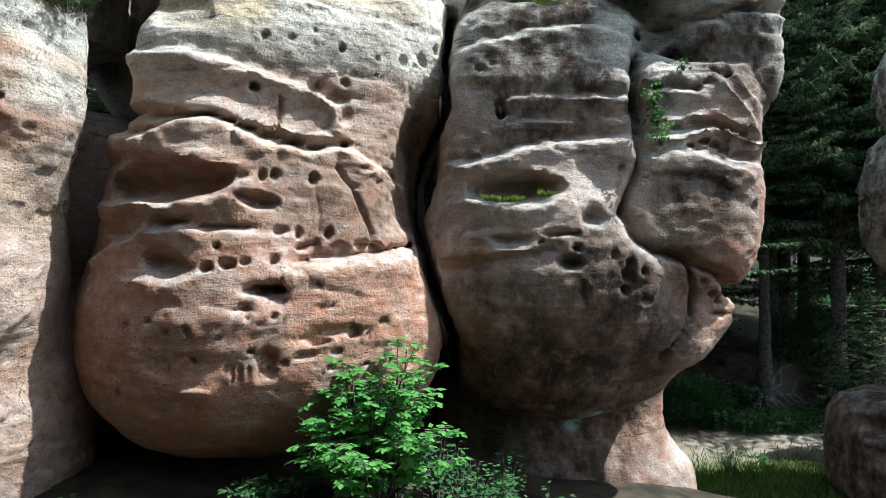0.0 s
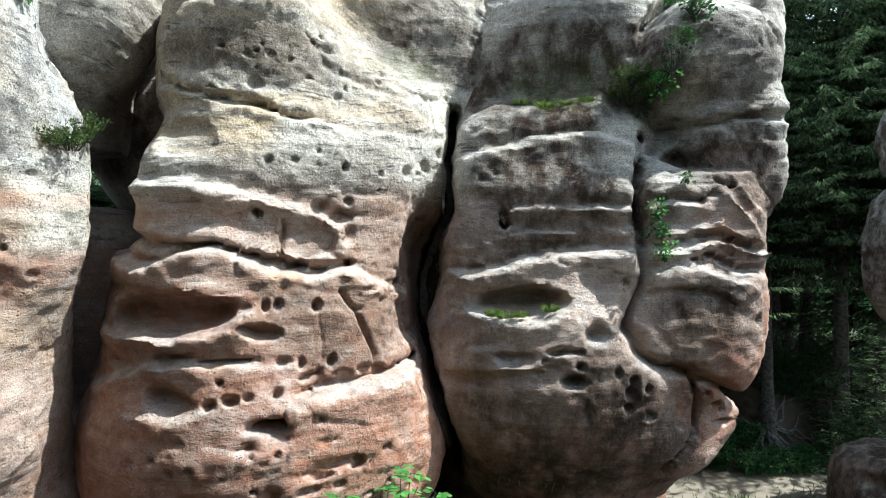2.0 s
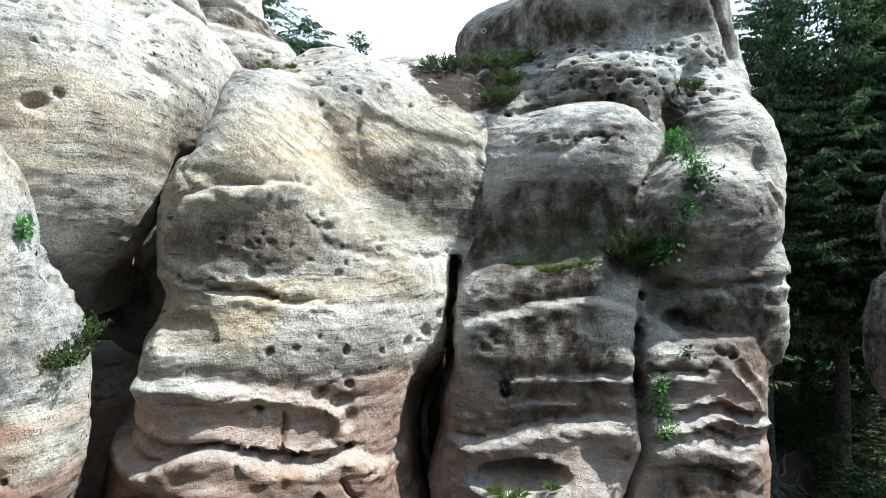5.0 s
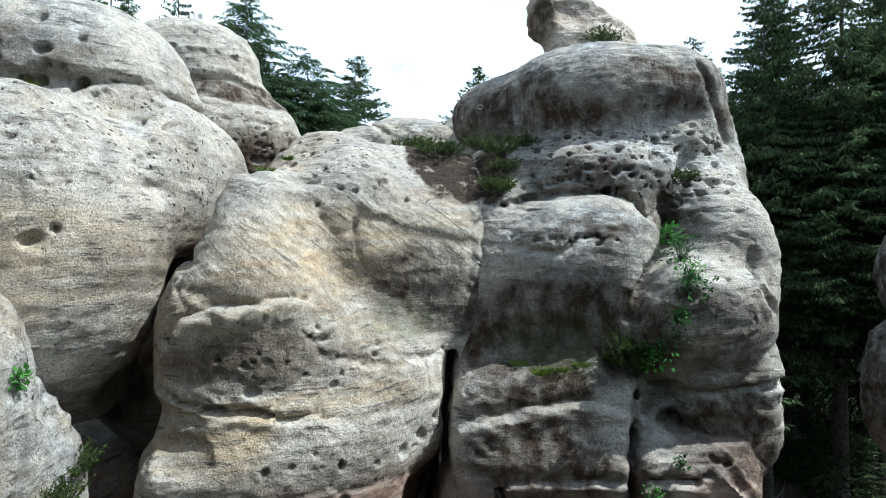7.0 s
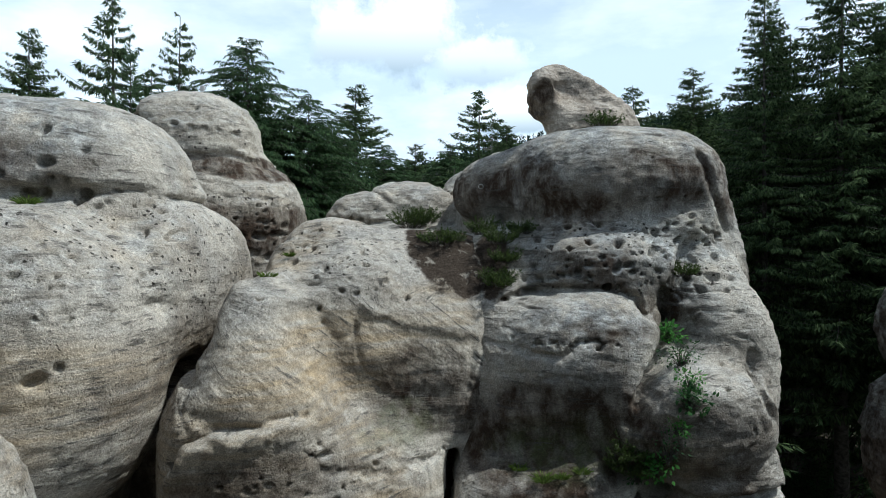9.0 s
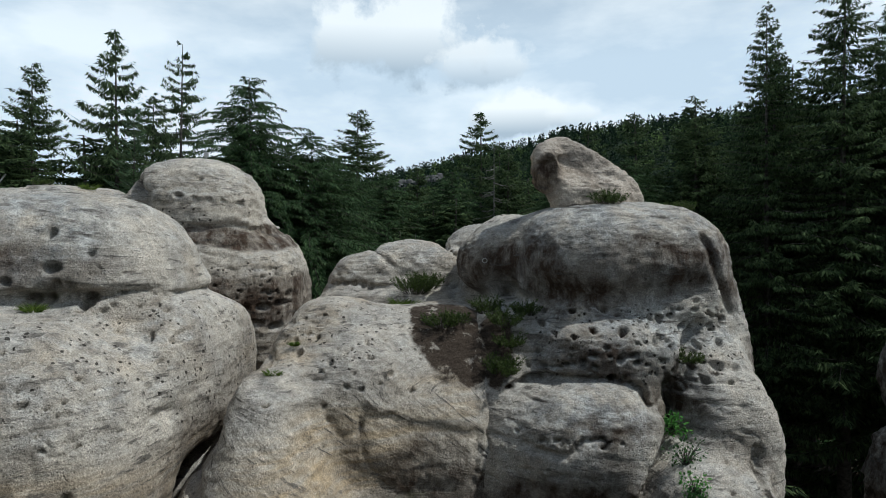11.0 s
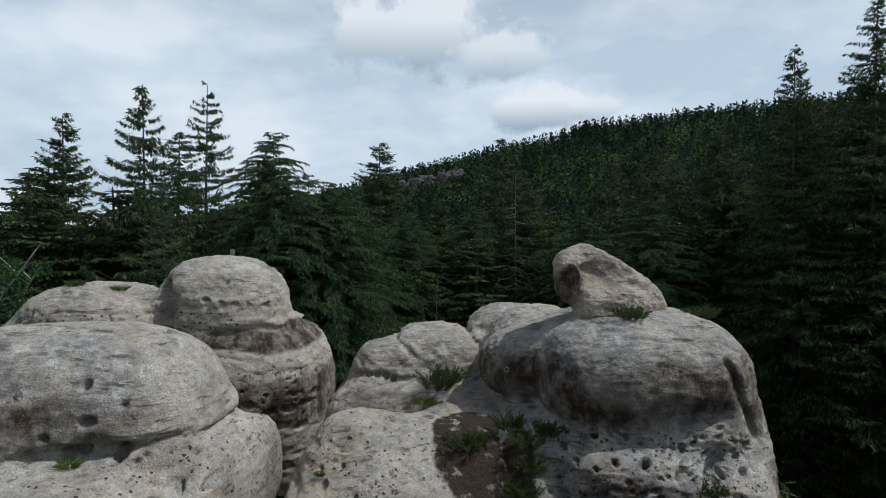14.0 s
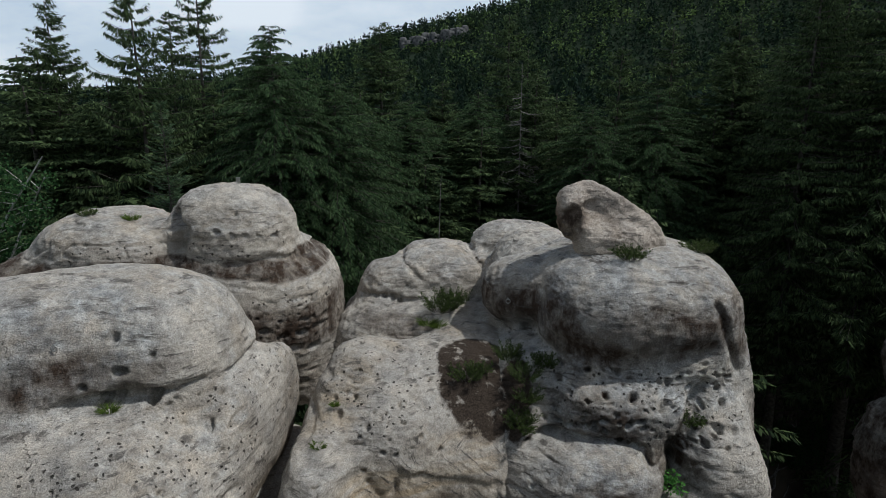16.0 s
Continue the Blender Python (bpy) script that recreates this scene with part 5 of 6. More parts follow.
def conifer(name, label, h, radius, seed, mat, bare=0.12, gap=0.34, per=7, twig=0.42, droop=0.5, lift=0.25, fill=1.0, taper=0.8, sag=0.7, dense=6.0, boughs=True, slim=1.0, tip=1.25, hang=1.0):
    rng = np.random.default_rng(seed)
    ob = new(name)
    tagged(ob, label, "tree")
    ph = rng.uniform(0, 6, 3)

    def stem(z):
        s = z / h
        return np.array([0.12 * math.sin(2.2 * s + ph[0]), 0.12 * math.sin(2.6 * s + ph[1]), z])
    r0 = 0.0085 * h
    chains = [[(stem(h * s), r0 * (1 - s) ** 1.2 + 0.008) for s in np.linspace(0, 0.985, 14)]]
    chains[0][0] = (stem(0) - np.array([0, 0, 0.5]), r0 * 1.6)
    limbs, base, along, across, length, width = [], [], [], [], [], []
    z = bare * h
    while z < h * 0.985:
        s = z / h
        reach = radius * min((1 - s) ** taper, tip * (1 - s)) + 0.06
        if s < bare + 0.12:
            reach *= rng.uniform(0.5, 0.9)
        for _ in range(per if s < 0.9 else max(3, per - 2)):
            if rng.random() > fill:
                continue
            L = reach * rng.uniform(0.6, 1.12)
            az = rng.uniform(0, 2 * np.pi)
            d = np.array([math.cos(az), math.sin(az), 0])
            side = np.array([-d[1], d[0], 0])
            st = stem(z + rng.uniform(-0.5, 0.5) * gap)
            dr, li = droop * rng.uniform(0.6, 1.3) * (1.1 - 0.9 * s) - 0.25 * soft(np.array(s), 0.75, 1.0), lift * rng.uniform(0.5, 1.4)

            def at(u):
                return st + d * (L * u) + np.array([0, 0, L * (-dr * u + li * u * u * u)])
            if boughs:
                limbs.append([(at(0), 0.008 + 0.005 * L), (at(0.5), 0.005 + 0.003 * L), (at(1), 0.003)])
            k = max(10 if s > 0.6 else 4, int(L / twig * dense * (1 + 0.8 * s)))
            u = np.sort(rng.uniform(0.12, 1.0, k))
            p = np.array([at(q) for q in u])
            tang = np.array([at(min(q + 0.05, 1.05)) - at(q) for q in u])
            tang /= np.linalg.norm(tang, axis=1)[:, None]
            sgn = rng.choice([-1, 1], k)[:, None]
            way = hang * (tang * rng.uniform(0.3, 0.9, (k, 1)) + side * sgn * rng.uniform(0.2, 1.0, (k, 1))) + np.array([0, 0, -1]) * (sag * rng.uniform(0.2, 1.4, (k, 1)))
            p = p + side * (sgn * L * 0.16 * rng.random((k, 1)) * (1.1 - u[:, None]))
            base.append(p), along.append(way)
            across.append(np.cross(way, rng.normal(0, 1, (k, 3)) + np.array([0, 0, 0.8])))
            length.append(twig * rng.uniform(0.6, 1.35, k) * (0.5 + 0.5 * (1 - s)))
            width.append(slim * twig * rng.uniform(0.10, 0.19, k) * (0.65 + 0.35 * (1 - s)))
        z += gap * rng.uniform(0.7, 1.3) * (1.0 - 0.62 * s)
    v, f = tubes(chains, 7)
    child("trunk", v, f, BARK, ob)
    if limbs:
        v, f = tubes(limbs, 3)
        tagged(child("limb", v, f, BARK, ob), kind="stuff")
    v, f = kites(np.concatenate(base), np.concatenate(along), np.concatenate(across), np.concatenate(length), np.concatenate(width))
    child("crown", v, f, mat, ob)
    return ob


KINDS = {}


def plant_tree(kind, x, y, top, turn=0, wide=1.0):
    """One tree of a kind with its top at a height; the first of each kind is built, the rest are copies."""
    proto, h = KINDS[kind]
    zb = gz(x, y) - 0.1
    s = (top - zb) / h
    m = Matrix.Translation((x, y, zb)) @ Matrix.Rotation(radians(turn), 4, "Z") @ Matrix.Diagonal((s * wide, s * wide, s, 1))
    if proto.get("placed"):
        return copy_thing(proto, m)
    proto["placed"] = 1
    proto.matrix_basis = m
    proto.scale = (1, 1, 1)
    proto.matrix_basis = m
    return proto


SP = "dark green spruce with drooping twigs and a slender top"
KINDS["a"] = (conifer("spruce", SP, 24, 5.0, 1, NEEDLES, taper=0.66, twig=0.3, gap=0.46, per=7, slim=0.62, dense=15, sag=1.1, lift=0.35, droop=0.45, hang=0.6), 24)
KINDS["b"] = (conifer("spruce", SP, 24, 4.8, 2, NEEDLES, gap=0.6, per=6, fill=0.9, droop=0.6, taper=0.64, twig=0.32, slim=0.6, dense=18, sag=1.3, lift=0.45, hang=0.5), 24)
KINDS["c"] = (conifer("spruce", "thin open spruce with sparse hanging branches", 24, 5.0, 3, NEEDLES, gap=0.72, per=6, fill=0.8, droop=0.4, sag=1.5, taper=0.62, twig=0.32, slim=0.55, dense=18, lift=0.4, hang=0.5), 24)
KINDS["d"] = (conifer("spruce", SP, 24, 4.4, 4, NEEDLES, bare=0.28, gap=0.46, per=7, twig=0.26, taper=0.55, slim=0.7, dense=12, sag=1.1, hang=0.6), 24)
KINDS["larch"] = (conifer("larch", "feathery bright green larch with raised branches", 22, 5.6, 5, LARCH, gap=0.3, per=8, fill=0.8, twig=0.27, droop=-0.25, lift=-0.3, taper=0.5, sag=0.8, slim=0.55, dense=13, tip=3.2, hang=0.8), 22)
KINDS["pine"] = (conifer("pine", "grey-green pine with open tufted branches", 18, 3.4, 6, PINE, bare=0.3, gap=0.42, per=7, twig=0.26, droop=-0.1, lift=0.2, taper=0.42, fill=0.9, sag=0.0, slim=0.5, dense=20), 18)
for _k, _r, _seed, _mat, _sag in (("e", 4.6, 7, NEEDLES, 1.2), ("f", 4.1, 8, NEEDLES, 1.3), ("g", 4.6, 9, LARCH, 0.9)):
    KINDS[_k] = (conifer("spruce" if _mat is NEEDLES else "larch", SP if _mat is NEEDLES else "feathery bright green larch with raised branches", 24, _r, _seed, _mat, bare=0.3,
                         gap=0.66, per=6, taper=0.62, twig=0.32, dense=18, boughs=False, sag=_sag, slim=0.7, hang=0.55), 24)
for _k, _r, _seed, _mat in (("p", 4.4, 11, NEEDLES), ("q", 4.6, 12, LARCH)):
    KINDS[_k] = (conifer("spruce" if _mat is NEEDLES else "larch", SP if _mat is NEEDLES else "feathery bright green larch with raised branches", 24, _r, _seed, _mat, bare=0.2,
                         gap=0.8, per=6, taper=0.62, twig=0.44, dense=15, boughs=False, sag=1.1, slim=0.75, hang=0.6), 24)
# coarse, dense kind for the unseen trees that block sky light
KINDS["h"] = (conifer("spruce", SP, 24, 4.2, 10, NEEDLES, bare=0.08, gap=1.1, per=6, taper=0.6, twig=1.7, dense=5.5, boughs=False, slim=0.9), 24)

# e spruces at y 15.0 and 12.4: unseen, added to shade the right rock
NAMED = [("a", -17.7, 26, 19.4), ("b", -13.1, 24, 20.1), ("c", -14.0, 32, 22.2), ("larch", -7.5, 23.4, 18.0), ("larch", -5.6, 24.6, 15.7), ("a", -5.16, 35.6, 19.6),
         ("b", 2.3, 43, 20.4), ("e", 3.6, 40, 18.4), ("d", 13.95, 26.4, 22.0), ("d", 17.0, 26.0, 22.0), ("pine", -8.45, 16.7, 15.3), ("e", 22.5, 15.0, 20.0), ("e", 20.2, 12.4, 19.0),
         ("e", -7.5, 37, 17.3), ("f", -6.2, 33, 16.3), ("e", -3.0, 38, 16.2), ("f", -1.6, 41, 16.0), ("e", -0.5, 36, 15.3), ("g", -9.0, 33.5, 17.5), ("e", 4.8, 38, 16.8), ("f", 7.0, 40, 17.0),
         ("e", 17.0, 30.0, 21.8), ("f", 19.5, 33.0, 21.5), ("e", 14.0, 34.0, 18.5), ("e", 20.5, 28.0, 22.0),
         ("larch", -8.2, 26, 16.0), ("larch", -5.6, 28, 15.2), ("larch", -3.2, 31, 14.8), ("e", -14.8, 27.5, 17.2), ("f", -10.6, 27, 16.6), ("e", -1.0, 33, 14.4), ("a", 20.5, 27.4, 22.0), ("f", 9.5, 36, 17.4),
         ("e", -19.5, 28, 18.6), ("f", -16.0, 29, 19.0), ("e", -14.9, 25, 17.2), ("f", -11.9, 27, 18.2), ("e", -10.2, 31, 18.8), ("f", -21.5, 29, 19.4), ("e", -8.6, 28.5, 17.4), ("f", -13.0, 32, 19.0), ("e", -18.0, 24, 17.0), ("f", -2.4, 29, 14.8), ("e", 0.6, 31, 15.0), ("e", -6.4, 30.5, 17.0), ("f", -4.2, 32, 16.2), ("d", 15.4, 28.4, 19.5), ("d", 19.0, 26.4, 20.3), ("f", 12.0, 31, 17.5), ("a", 3.6, 33, 16.6), ("b", 7.6, 34, 17.6), ("larch", 0.4, 34, 15.2), ("larch", 5.6, 30, 14.6), ("b", 10.8, 34.5, 18.6), ("a", -1.6, 38, 16.4), ("larch", 9.0, 30.5, 15.4), ("a", 13.2, 33, 19.5),
         ("f", -20.5, 33, 18.4), ("e", -23.5, 31, 18.8), ("f", -17.2, 32, 18.2), ("e", -15.6, 30, 17.6), ("f", -11.4, 30, 17.0), ("e", -9.8, 26.5, 16.2), ("f", -24.5, 34, 20.0), ("e", -12.2, 35, 18.4), ("f", -7.0, 34, 16.8), ("a", -10.9, 33.5, 18.4), ("b", -16.9, 34.5, 19.6), ("e", -3.8, 35.5, 15.6), ("f", 2.0, 36.5, 15.8)]
for i, (k, x, y, top) in enumerate(NAMED):
    plant_tree(k, x, y, top, i * 67, 1.45 if k in "abc" else 1.0 if k == "pine" else 1.15 if k == "larch" else 1.2 if x > 8 else 1.9 if k in "efg" else 1.2)


def fill_forest():
    rng = random.Random(11)
    got = [(n[1], n[2]) for n in NAMED]
    n = 0
    while n < 52:
        y = 24 + 75 * rng.random() ** 1.2
        x = rng.uniform(-0.85, 0.95) * y
        near_right = x > 0.35 * y
        if min(math.hypot(x - a, y - b) for a, b in got) < (3.4 if y < 45 else 4.2) or (x > 6 and y < 27):
            continue
        got.append((x, y))
        e = rng.uniform(-0.06, 0.055) if not near_right else rng.uniform(0.02, 0.24)
        top = 13.5 + e * y
        plant_tree((rng.choice("ef") if y < 42 else "p") if rng.random() > 0.16 else ("g" if y < 42 else "q"), x, y, top, rng.uniform(0, 360), rng.uniform(1.4, 1.8) if x < 10 else 1.1)
        n += 1


fill_forest()


def far_foliage():
    """Tone follows the tree, lightness varies from clump to clump."""
    m = leaf_material("far_foliage", (0.55, 0.55, 0.55), (1.25, 1.25, 1.25))
    nt = m.node_tree
    tn = nt.nodes.new("ShaderNodeAttribute")
    tn.attribute_name = "tone"
    hue = nt.nodes.new("ShaderNodeValToRGB")
    e = hue.color_ramp.elements
    # the bluish darkest tone puts a little distance haze into the colour
    e[0].color, e[1].color = (0.011, 0.023, 0.019, 1), (0.17, 0.25, 0.085, 1)
    mid = e.new(0.5)
    mid.color = (0.036, 0.064, 0.032, 1)
    nt.links.new(tn.outputs["Fac"], hue.inputs["Fac"])
    rp = [q for q in nt.nodes if q.bl_idname == "ShaderNodeValToRGB" and q is not hue][0]
    mul = nt.nodes.new("ShaderNodeVectorMath")
    mul.operation = "MULTIPLY"
    for link in list(rp.outputs["Color"].links):
        nt.links.new(mul.outputs["Vector"], link.to_socket)
    nt.links.new(hue.outputs["Color"], mul.inputs[0])
    nt.links.new(rp.outputs["Color"], mul.inputs[1])
    return m


FAR = far_foliage()


def forest_mesh(name, label, seed, n, r0, r1, k, clump, bend=1.0, base=0.2):
    """Thousands of small conifer and broadleaf tops in one mesh, each a shell of leaf clumps."""
    rng = np.random.default_rng(seed)
    r = r0 + (r1 - r0) * rng.random(n) ** bend
    az = np.radians(rng.uniform(-40, 42, n))
    x, y = r * np.sin(az), r * np.cos(az)
    zb = ground_height(x, y)
    grove = vnoise(x / 45, y / 45, 0 * x, 71)
    broad = rng.random(n) < 0.4 + 0.35 * grove
    h = np.where(broad, rng.uniform(9, 15, n), rng.uniform(12, 20, n))
    R = h * np.where(broad, rng.uniform(0.22, 0.32, n), rng.uniform(0.10, 0.16, n))
    cliff = (r > 580) & (r < 712) & (az > radians(-6.5)) & (az < radians(0.3))
    h = np.where(cliff, 0.45 * h, h)
    s = rng.random((n, k)) ** 0.85
    prof = np.where(broad[:, None], np.sqrt(np.clip(1 - (2 * s - 0.9) ** 2, 0.05, 1)), (1 - s) ** 0.9 + 0.03)
    a = rng.uniform(0, 2 * np.pi, (n, k))
    lump = 1 + 0.25 * np.sin(3 * a + 9 * s + rng.uniform(0, 6, (n, 1))) * broad[:, None]
    d = np.stack([np.cos(a), np.sin(a), 0 * a], -1)
    rad = R[:, None] * prof * lump * rng.uniform(0.75, 1.08, (n, k))
    inner = np.stack([x[:, None] + 0 * s, y[:, None] + 0 * s, zb[:, None] + h[:, None] * (base + (1 - base) * s)], -1) + d * rad[..., None] * 0.85
    way = d + np.array([0, 0, -0.9]) + 1.4 * broad[:, None, None] * np.array([0, 0, 1.0]) * (s[..., None] - 0.2) + 0.4 * rng.normal(0, 1, (n, k, 3))
    way[..., 2] += np.where((s > 0.86) & ~broad[:, None], 2.6, 0)
    side = np.cross(d, np.array([0, 0, 1.0])) + 0.6 * rng.normal(0, 1, (n, k, 3))
    size = clump * rng.uniform(0.6, 1.4, (n, k)) * np.where(broad, 1.1, 1.0)[:, None]
    v, f = kites(inner.reshape(-1, 3), way.reshape(-1, 3), side.reshape(-1, 3), size.ravel(), (0.32 * size).ravel())
    me = quad_mesh(name, v, f)
    tone = np.repeat(np.where(broad, np.clip(rng.uniform(0.35, 0.95, n) + 0.25 * grove, 0, 1), rng.uniform(0, 0.45, n)), k * 4)
    at = me.attributes.new("tone", "FLOAT", "POINT")
    at.data.foreach_set("value", tone.astype(np.float32))
    me.materials.append(FAR)
    return tagged(new(name, me), label, "forest", kind="stuff")


forest_mesh("valley_forest", "dense dark mixed forest filling the valley", 5, 2000, 108, 380, 110, 1.1)
forest_mesh("far_forest", "dense mixed forest covering the distant hillside", 6, 9000, 340, 930, 30, 2.4, 0.8, 0.1)


def far_cliffs():
    """A band of broken sandstone cliffs just under the crest of the distant hill."""
    F = Form((-82, 672, 50), (6, 722, 110), 1.1)
    rng = random.Random(17)
    x = -76.0
    while x < -4:
        w = rng.uniform(2.5, 6.0)
        y = 704 + rng.uniform(-8, 4)
        z = float(ground_height(np.array([x]), np.array([y]))[0])
        top = rng.uniform(7, 13)
        F.add((x, y, z + top * 0.3), (w, 5.5, top * 0.7), 4.5, 0.5)
        if rng.random() < 0.6:
            F.add((x + rng.uniform(-3, 3), y - 7, z + 1), (w * 0.8, 4, rng.uniform(3, 6)), 4, 0.5)
        x += w * rng.uniform(1.2, 1.9)
    ob = rock("sandstone_cliff", F, "grey broken sandstone cliffs along the distant wooded ridge", stains(0, 0, 2.2, -0.3, 0.0), finer=0, rough=12)
    ob.data.materials[0] = simple("far_sandstone", (0.045, 0.048, 0.052), (0.15, 0.15, 0.145), 0.3, 0.95, 0)


far_cliffs()


def unseen_shade_trees():
    """Unseen spruces, added round and behind the camera to block low sky light."""
    rng = random.Random(3)
    n = 0
    while n < 60:
        a, r = rng.uniform(95, 300), rng.uniform(13, 34)
        x, y = r * math.sin(radians(a)), r * math.cos(radians(a))
        if x > 1 and y > -6:
            continue
        plant_tree("h", x, y, rng.uniform(17, 24), rng.uniform(0, 360))
        n += 1


unseen_shade_trees()


# an inner ring of unseen spruces, added to darken the rock feet
for _i in range(20):
    _a, _r = radians(112 + 7.2 * _i), 10.0 + 4.5 * ((_i * 7) % 5) / 4
    plant_tree("h", _r * math.sin(_a), _r * math.cos(_a), 17 + (_i * 5) % 6, _i * 50)


# ---- plants on and round the rocks ----
ROCK_POINTS = []
for _ob in ROCKS:
    _c = np.empty(len(_ob.data.vertices) * 3, np.float32)
    _ob.data.vertices.foreach_get("co", _c)
    ROCK_POINTS.append(_c.reshape(-1, 3))
ROCK_POINTS = np.concatenate(ROCK_POINTS)


def front_y(x, z, least=0.0, reach=0.07):
    """Where the rock face stands at x, z, seen from the clearing."""
    p = ROCK_POINTS
    q = p[(np.abs(p[:, 0] - x) < reach) & (np.abs(p[:, 2] - z) < reach) & (p[:, 1] > least)]
    return float(q[:, 1].min()) if len(q) else least


def top_z(x, y, most=20.0, reach=0.08):
    """How high the rock stands at x, y."""
    p = ROCK_POINTS
    q = p[(np.abs(p[:, 0] - x) < reach) & (np.abs(p[:, 1] - y) < reach) & (p[:, 2] < most)]
    return float(q[:, 2].max()) if len(q) else gz(x, y)


def unit(a):
    return a / np.maximum(np.linalg.norm(a, axis=-1, keepdims=True), 1e-9)


def grass_tuft(x, y, z, r, h, n, seed, label, mat=None, lean=(0, 0, 0), name="grass_tuft"):
    rng = np.random.default_rng(seed)
    a, q = rng.uniform(0, 6.283, n), r * 0.5 * np.sqrt(rng.random(n))
    base = np.stack([q * np.cos(a), q * np.sin(a) * 0.7, -0.03 + 0 * q], 1)
    way = unit(np.stack([np.cos(a) * rng.uniform(0.1, 0.9, n), np.sin(a) * rng.uniform(0.1, 0.9, n), rng.uniform(0.6, 1.2, n)], 1) + np.array(lean))
    L = h * rng.uniform(0.5, 1.15, n)
    tipw = unit(way + np.stack([np.cos(a), np.sin(a), 0 * a], 1) * 0.5 + np.array([0, 0, -0.35]))
    side = np.cross(way, rng.normal(0, 1, (n, 3)))
    v1, f1 = kites(base, way, side, L * 0.7, 0 * L + 0.004 + 0.004 * rng.random(n))
    v2, f2 = kites(base + way * (L * 0.45)[:, None], tipw, side, L * 0.65, 0 * L + 0.005)
    me = quad_mesh(name, np.concatenate([v1, v2]), np.concatenate([f1, f2 + len(v1)]))
    me.materials.append(mat or GRASS)
    ob = new(name, me)
    ob.location = (x, y, z)
    return tagged(ob, label, "grass")


def heather(x, y, z, r, h, seed, label, mat=None, name="heather_bush", lean=(0, 0, 0)):
    """A low bush of upright twigs set with tiny leaves."""
    rng = np.random.default_rng(seed)
    ob = new(name)
    tagged(ob, label, "bush")
    ob.location = (x, y, z)
    n = int(46 * (r / 0.3) ** 1.5) + 14
    chains, base, along = [], [], []
    for _ in range(n):
        a, q = rng.uniform(0, 6.283), r * math.sqrt(rng.random())
        d = unit(np.array([math.cos(a) * q / r * 0.9, math.sin(a) * q / r * 0.9, rng.uniform(0.6, 1.0)]) + np.array(lean))
        b = np.array([math.cos(a) * q * 0.55, math.sin(a) * q * 0.55, -0.04])
        L = h * rng.uniform(0.55, 1.1)
        tip = b + d * L
        mid = (b + tip) / 2 + rng.normal(0, 0.02, 3)
        chains.append([(b, 0.006), (mid, 0.004), (tip, 0.002)])
        k = max(14, int(L / 0.011))
        u = rng.uniform(0.25, 1.0, k)[:, None]
        base.append(b + (tip - b) * u + rng.normal(0, 0.012, (k, 3)))
        along.append(unit(d + rng.normal(0, 0.7, (k, 3))))
    base, along = np.concatenate(base), np.concatenate(along)
    k = len(base)
    v, f = tubes(chains, 3)
    child("twig", v, f, BARK, ob)
    v, f = kites(base, along, rng.normal(0, 1, (k, 3)), rng.uniform(0.03, 0.06, k), rng.uniform(0.006, 0.012, k))
    child("foliage", v, f, mat or HEATHER, ob)
    return ob


def leafy(x, y, z, r, h, stems, seed, label, leaf=0.1, per=26, leaflets=1, mat=None, name="shrub", flop=0.35, wide=0.3):
    """A shrub: bent stems with leaves, single or with paired leaflets."""
    rng = np.random.default_rng(seed)
    ob = new(name)
    tagged(ob, label, "bush")
    ob.location = (x, y, z)
    chains, B, A, S, L, W = [], [], [], [], [], []
    for i in range(stems):
        a = rng.uniform(0, 6.283)
        out = np.array([math.cos(a), math.sin(a), 0])
        ln = h * rng.uniform(0.55, 1.08)
        reach = r * rng.uniform(0.15, 1.0)
        b = out * r * 0.12

        def at(u):
            return b + out * reach * u ** 1.4 + np.array([0, 0, ln * (u - 0.12 * u * u * u)])
        chains.append([(at(u) if u else b - np.array([0, 0, 0.15]), 0.012 * (1.15 - u) * (1 + h * 0.4)) for u in (0, 0.3, 0.6, 0.85, 1)])
        for _ in range(per):
            u = 0.22 + 0.78 * rng.random() ** 0.7
            p = at(u)
            a2 = rng.uniform(0, 6.283)
            d = unit(np.array([math.cos(a2), math.sin(a2), rng.uniform(-0.1, 0.6)]))
            s = unit(np.cross(d, np.array([0, 0, 1.0])) + rng.normal(0, 0.15, 3))
            if leaflets == 1:
                B.append(p + d * leaf * 0.5), A.append(d + np.array([0, 0, -flop])), S.append(s), L.append(leaf * rng.uniform(0.6, 1.2)), W.append(leaf * wide * rng.uniform(0.8, 1.2))
                continue
            size = leaf * rng.uniform(0.7, 1.15)
            chains.append([(p, 0.003), (p + d * size * 0.6, 0.002), (p + d * size + np.array([0, 0, -0.1 * size]), 0.001)])
            for j in range(leaflets):
                t = 0.35 + 0.65 * (j // 2) / max(1, leaflets // 2)
                q = p + d * size * t + np.array([0, 0, -0.12 * size * t * t])
                sg = 1 if j % 2 else -1
                w = d if j == leaflets - 1 else unit(d * 0.7 + s * sg)
                B.append(q), A.append(w + np.array([0, 0, -flop * rng.uniform(0.3, 1.2)])), S.append(np.cross(w, np.array([0, 0, 1.0])) + rng.normal(0, 0.2, 3))
                L.append(size * 0.5 * rng.uniform(0.8, 1.15)), W.append(size * 0.5 * wide * rng.uniform(0.8, 1.1))
    v, f = tubes(chains, 4)
    child("twig", v, f, BARK, ob)
    v, f = kites(np.array(B), np.array(A), np.array(S), np.array(L), np.array(W))
    child("foliage", v, f, mat or LEAVES, ob)
    return ob


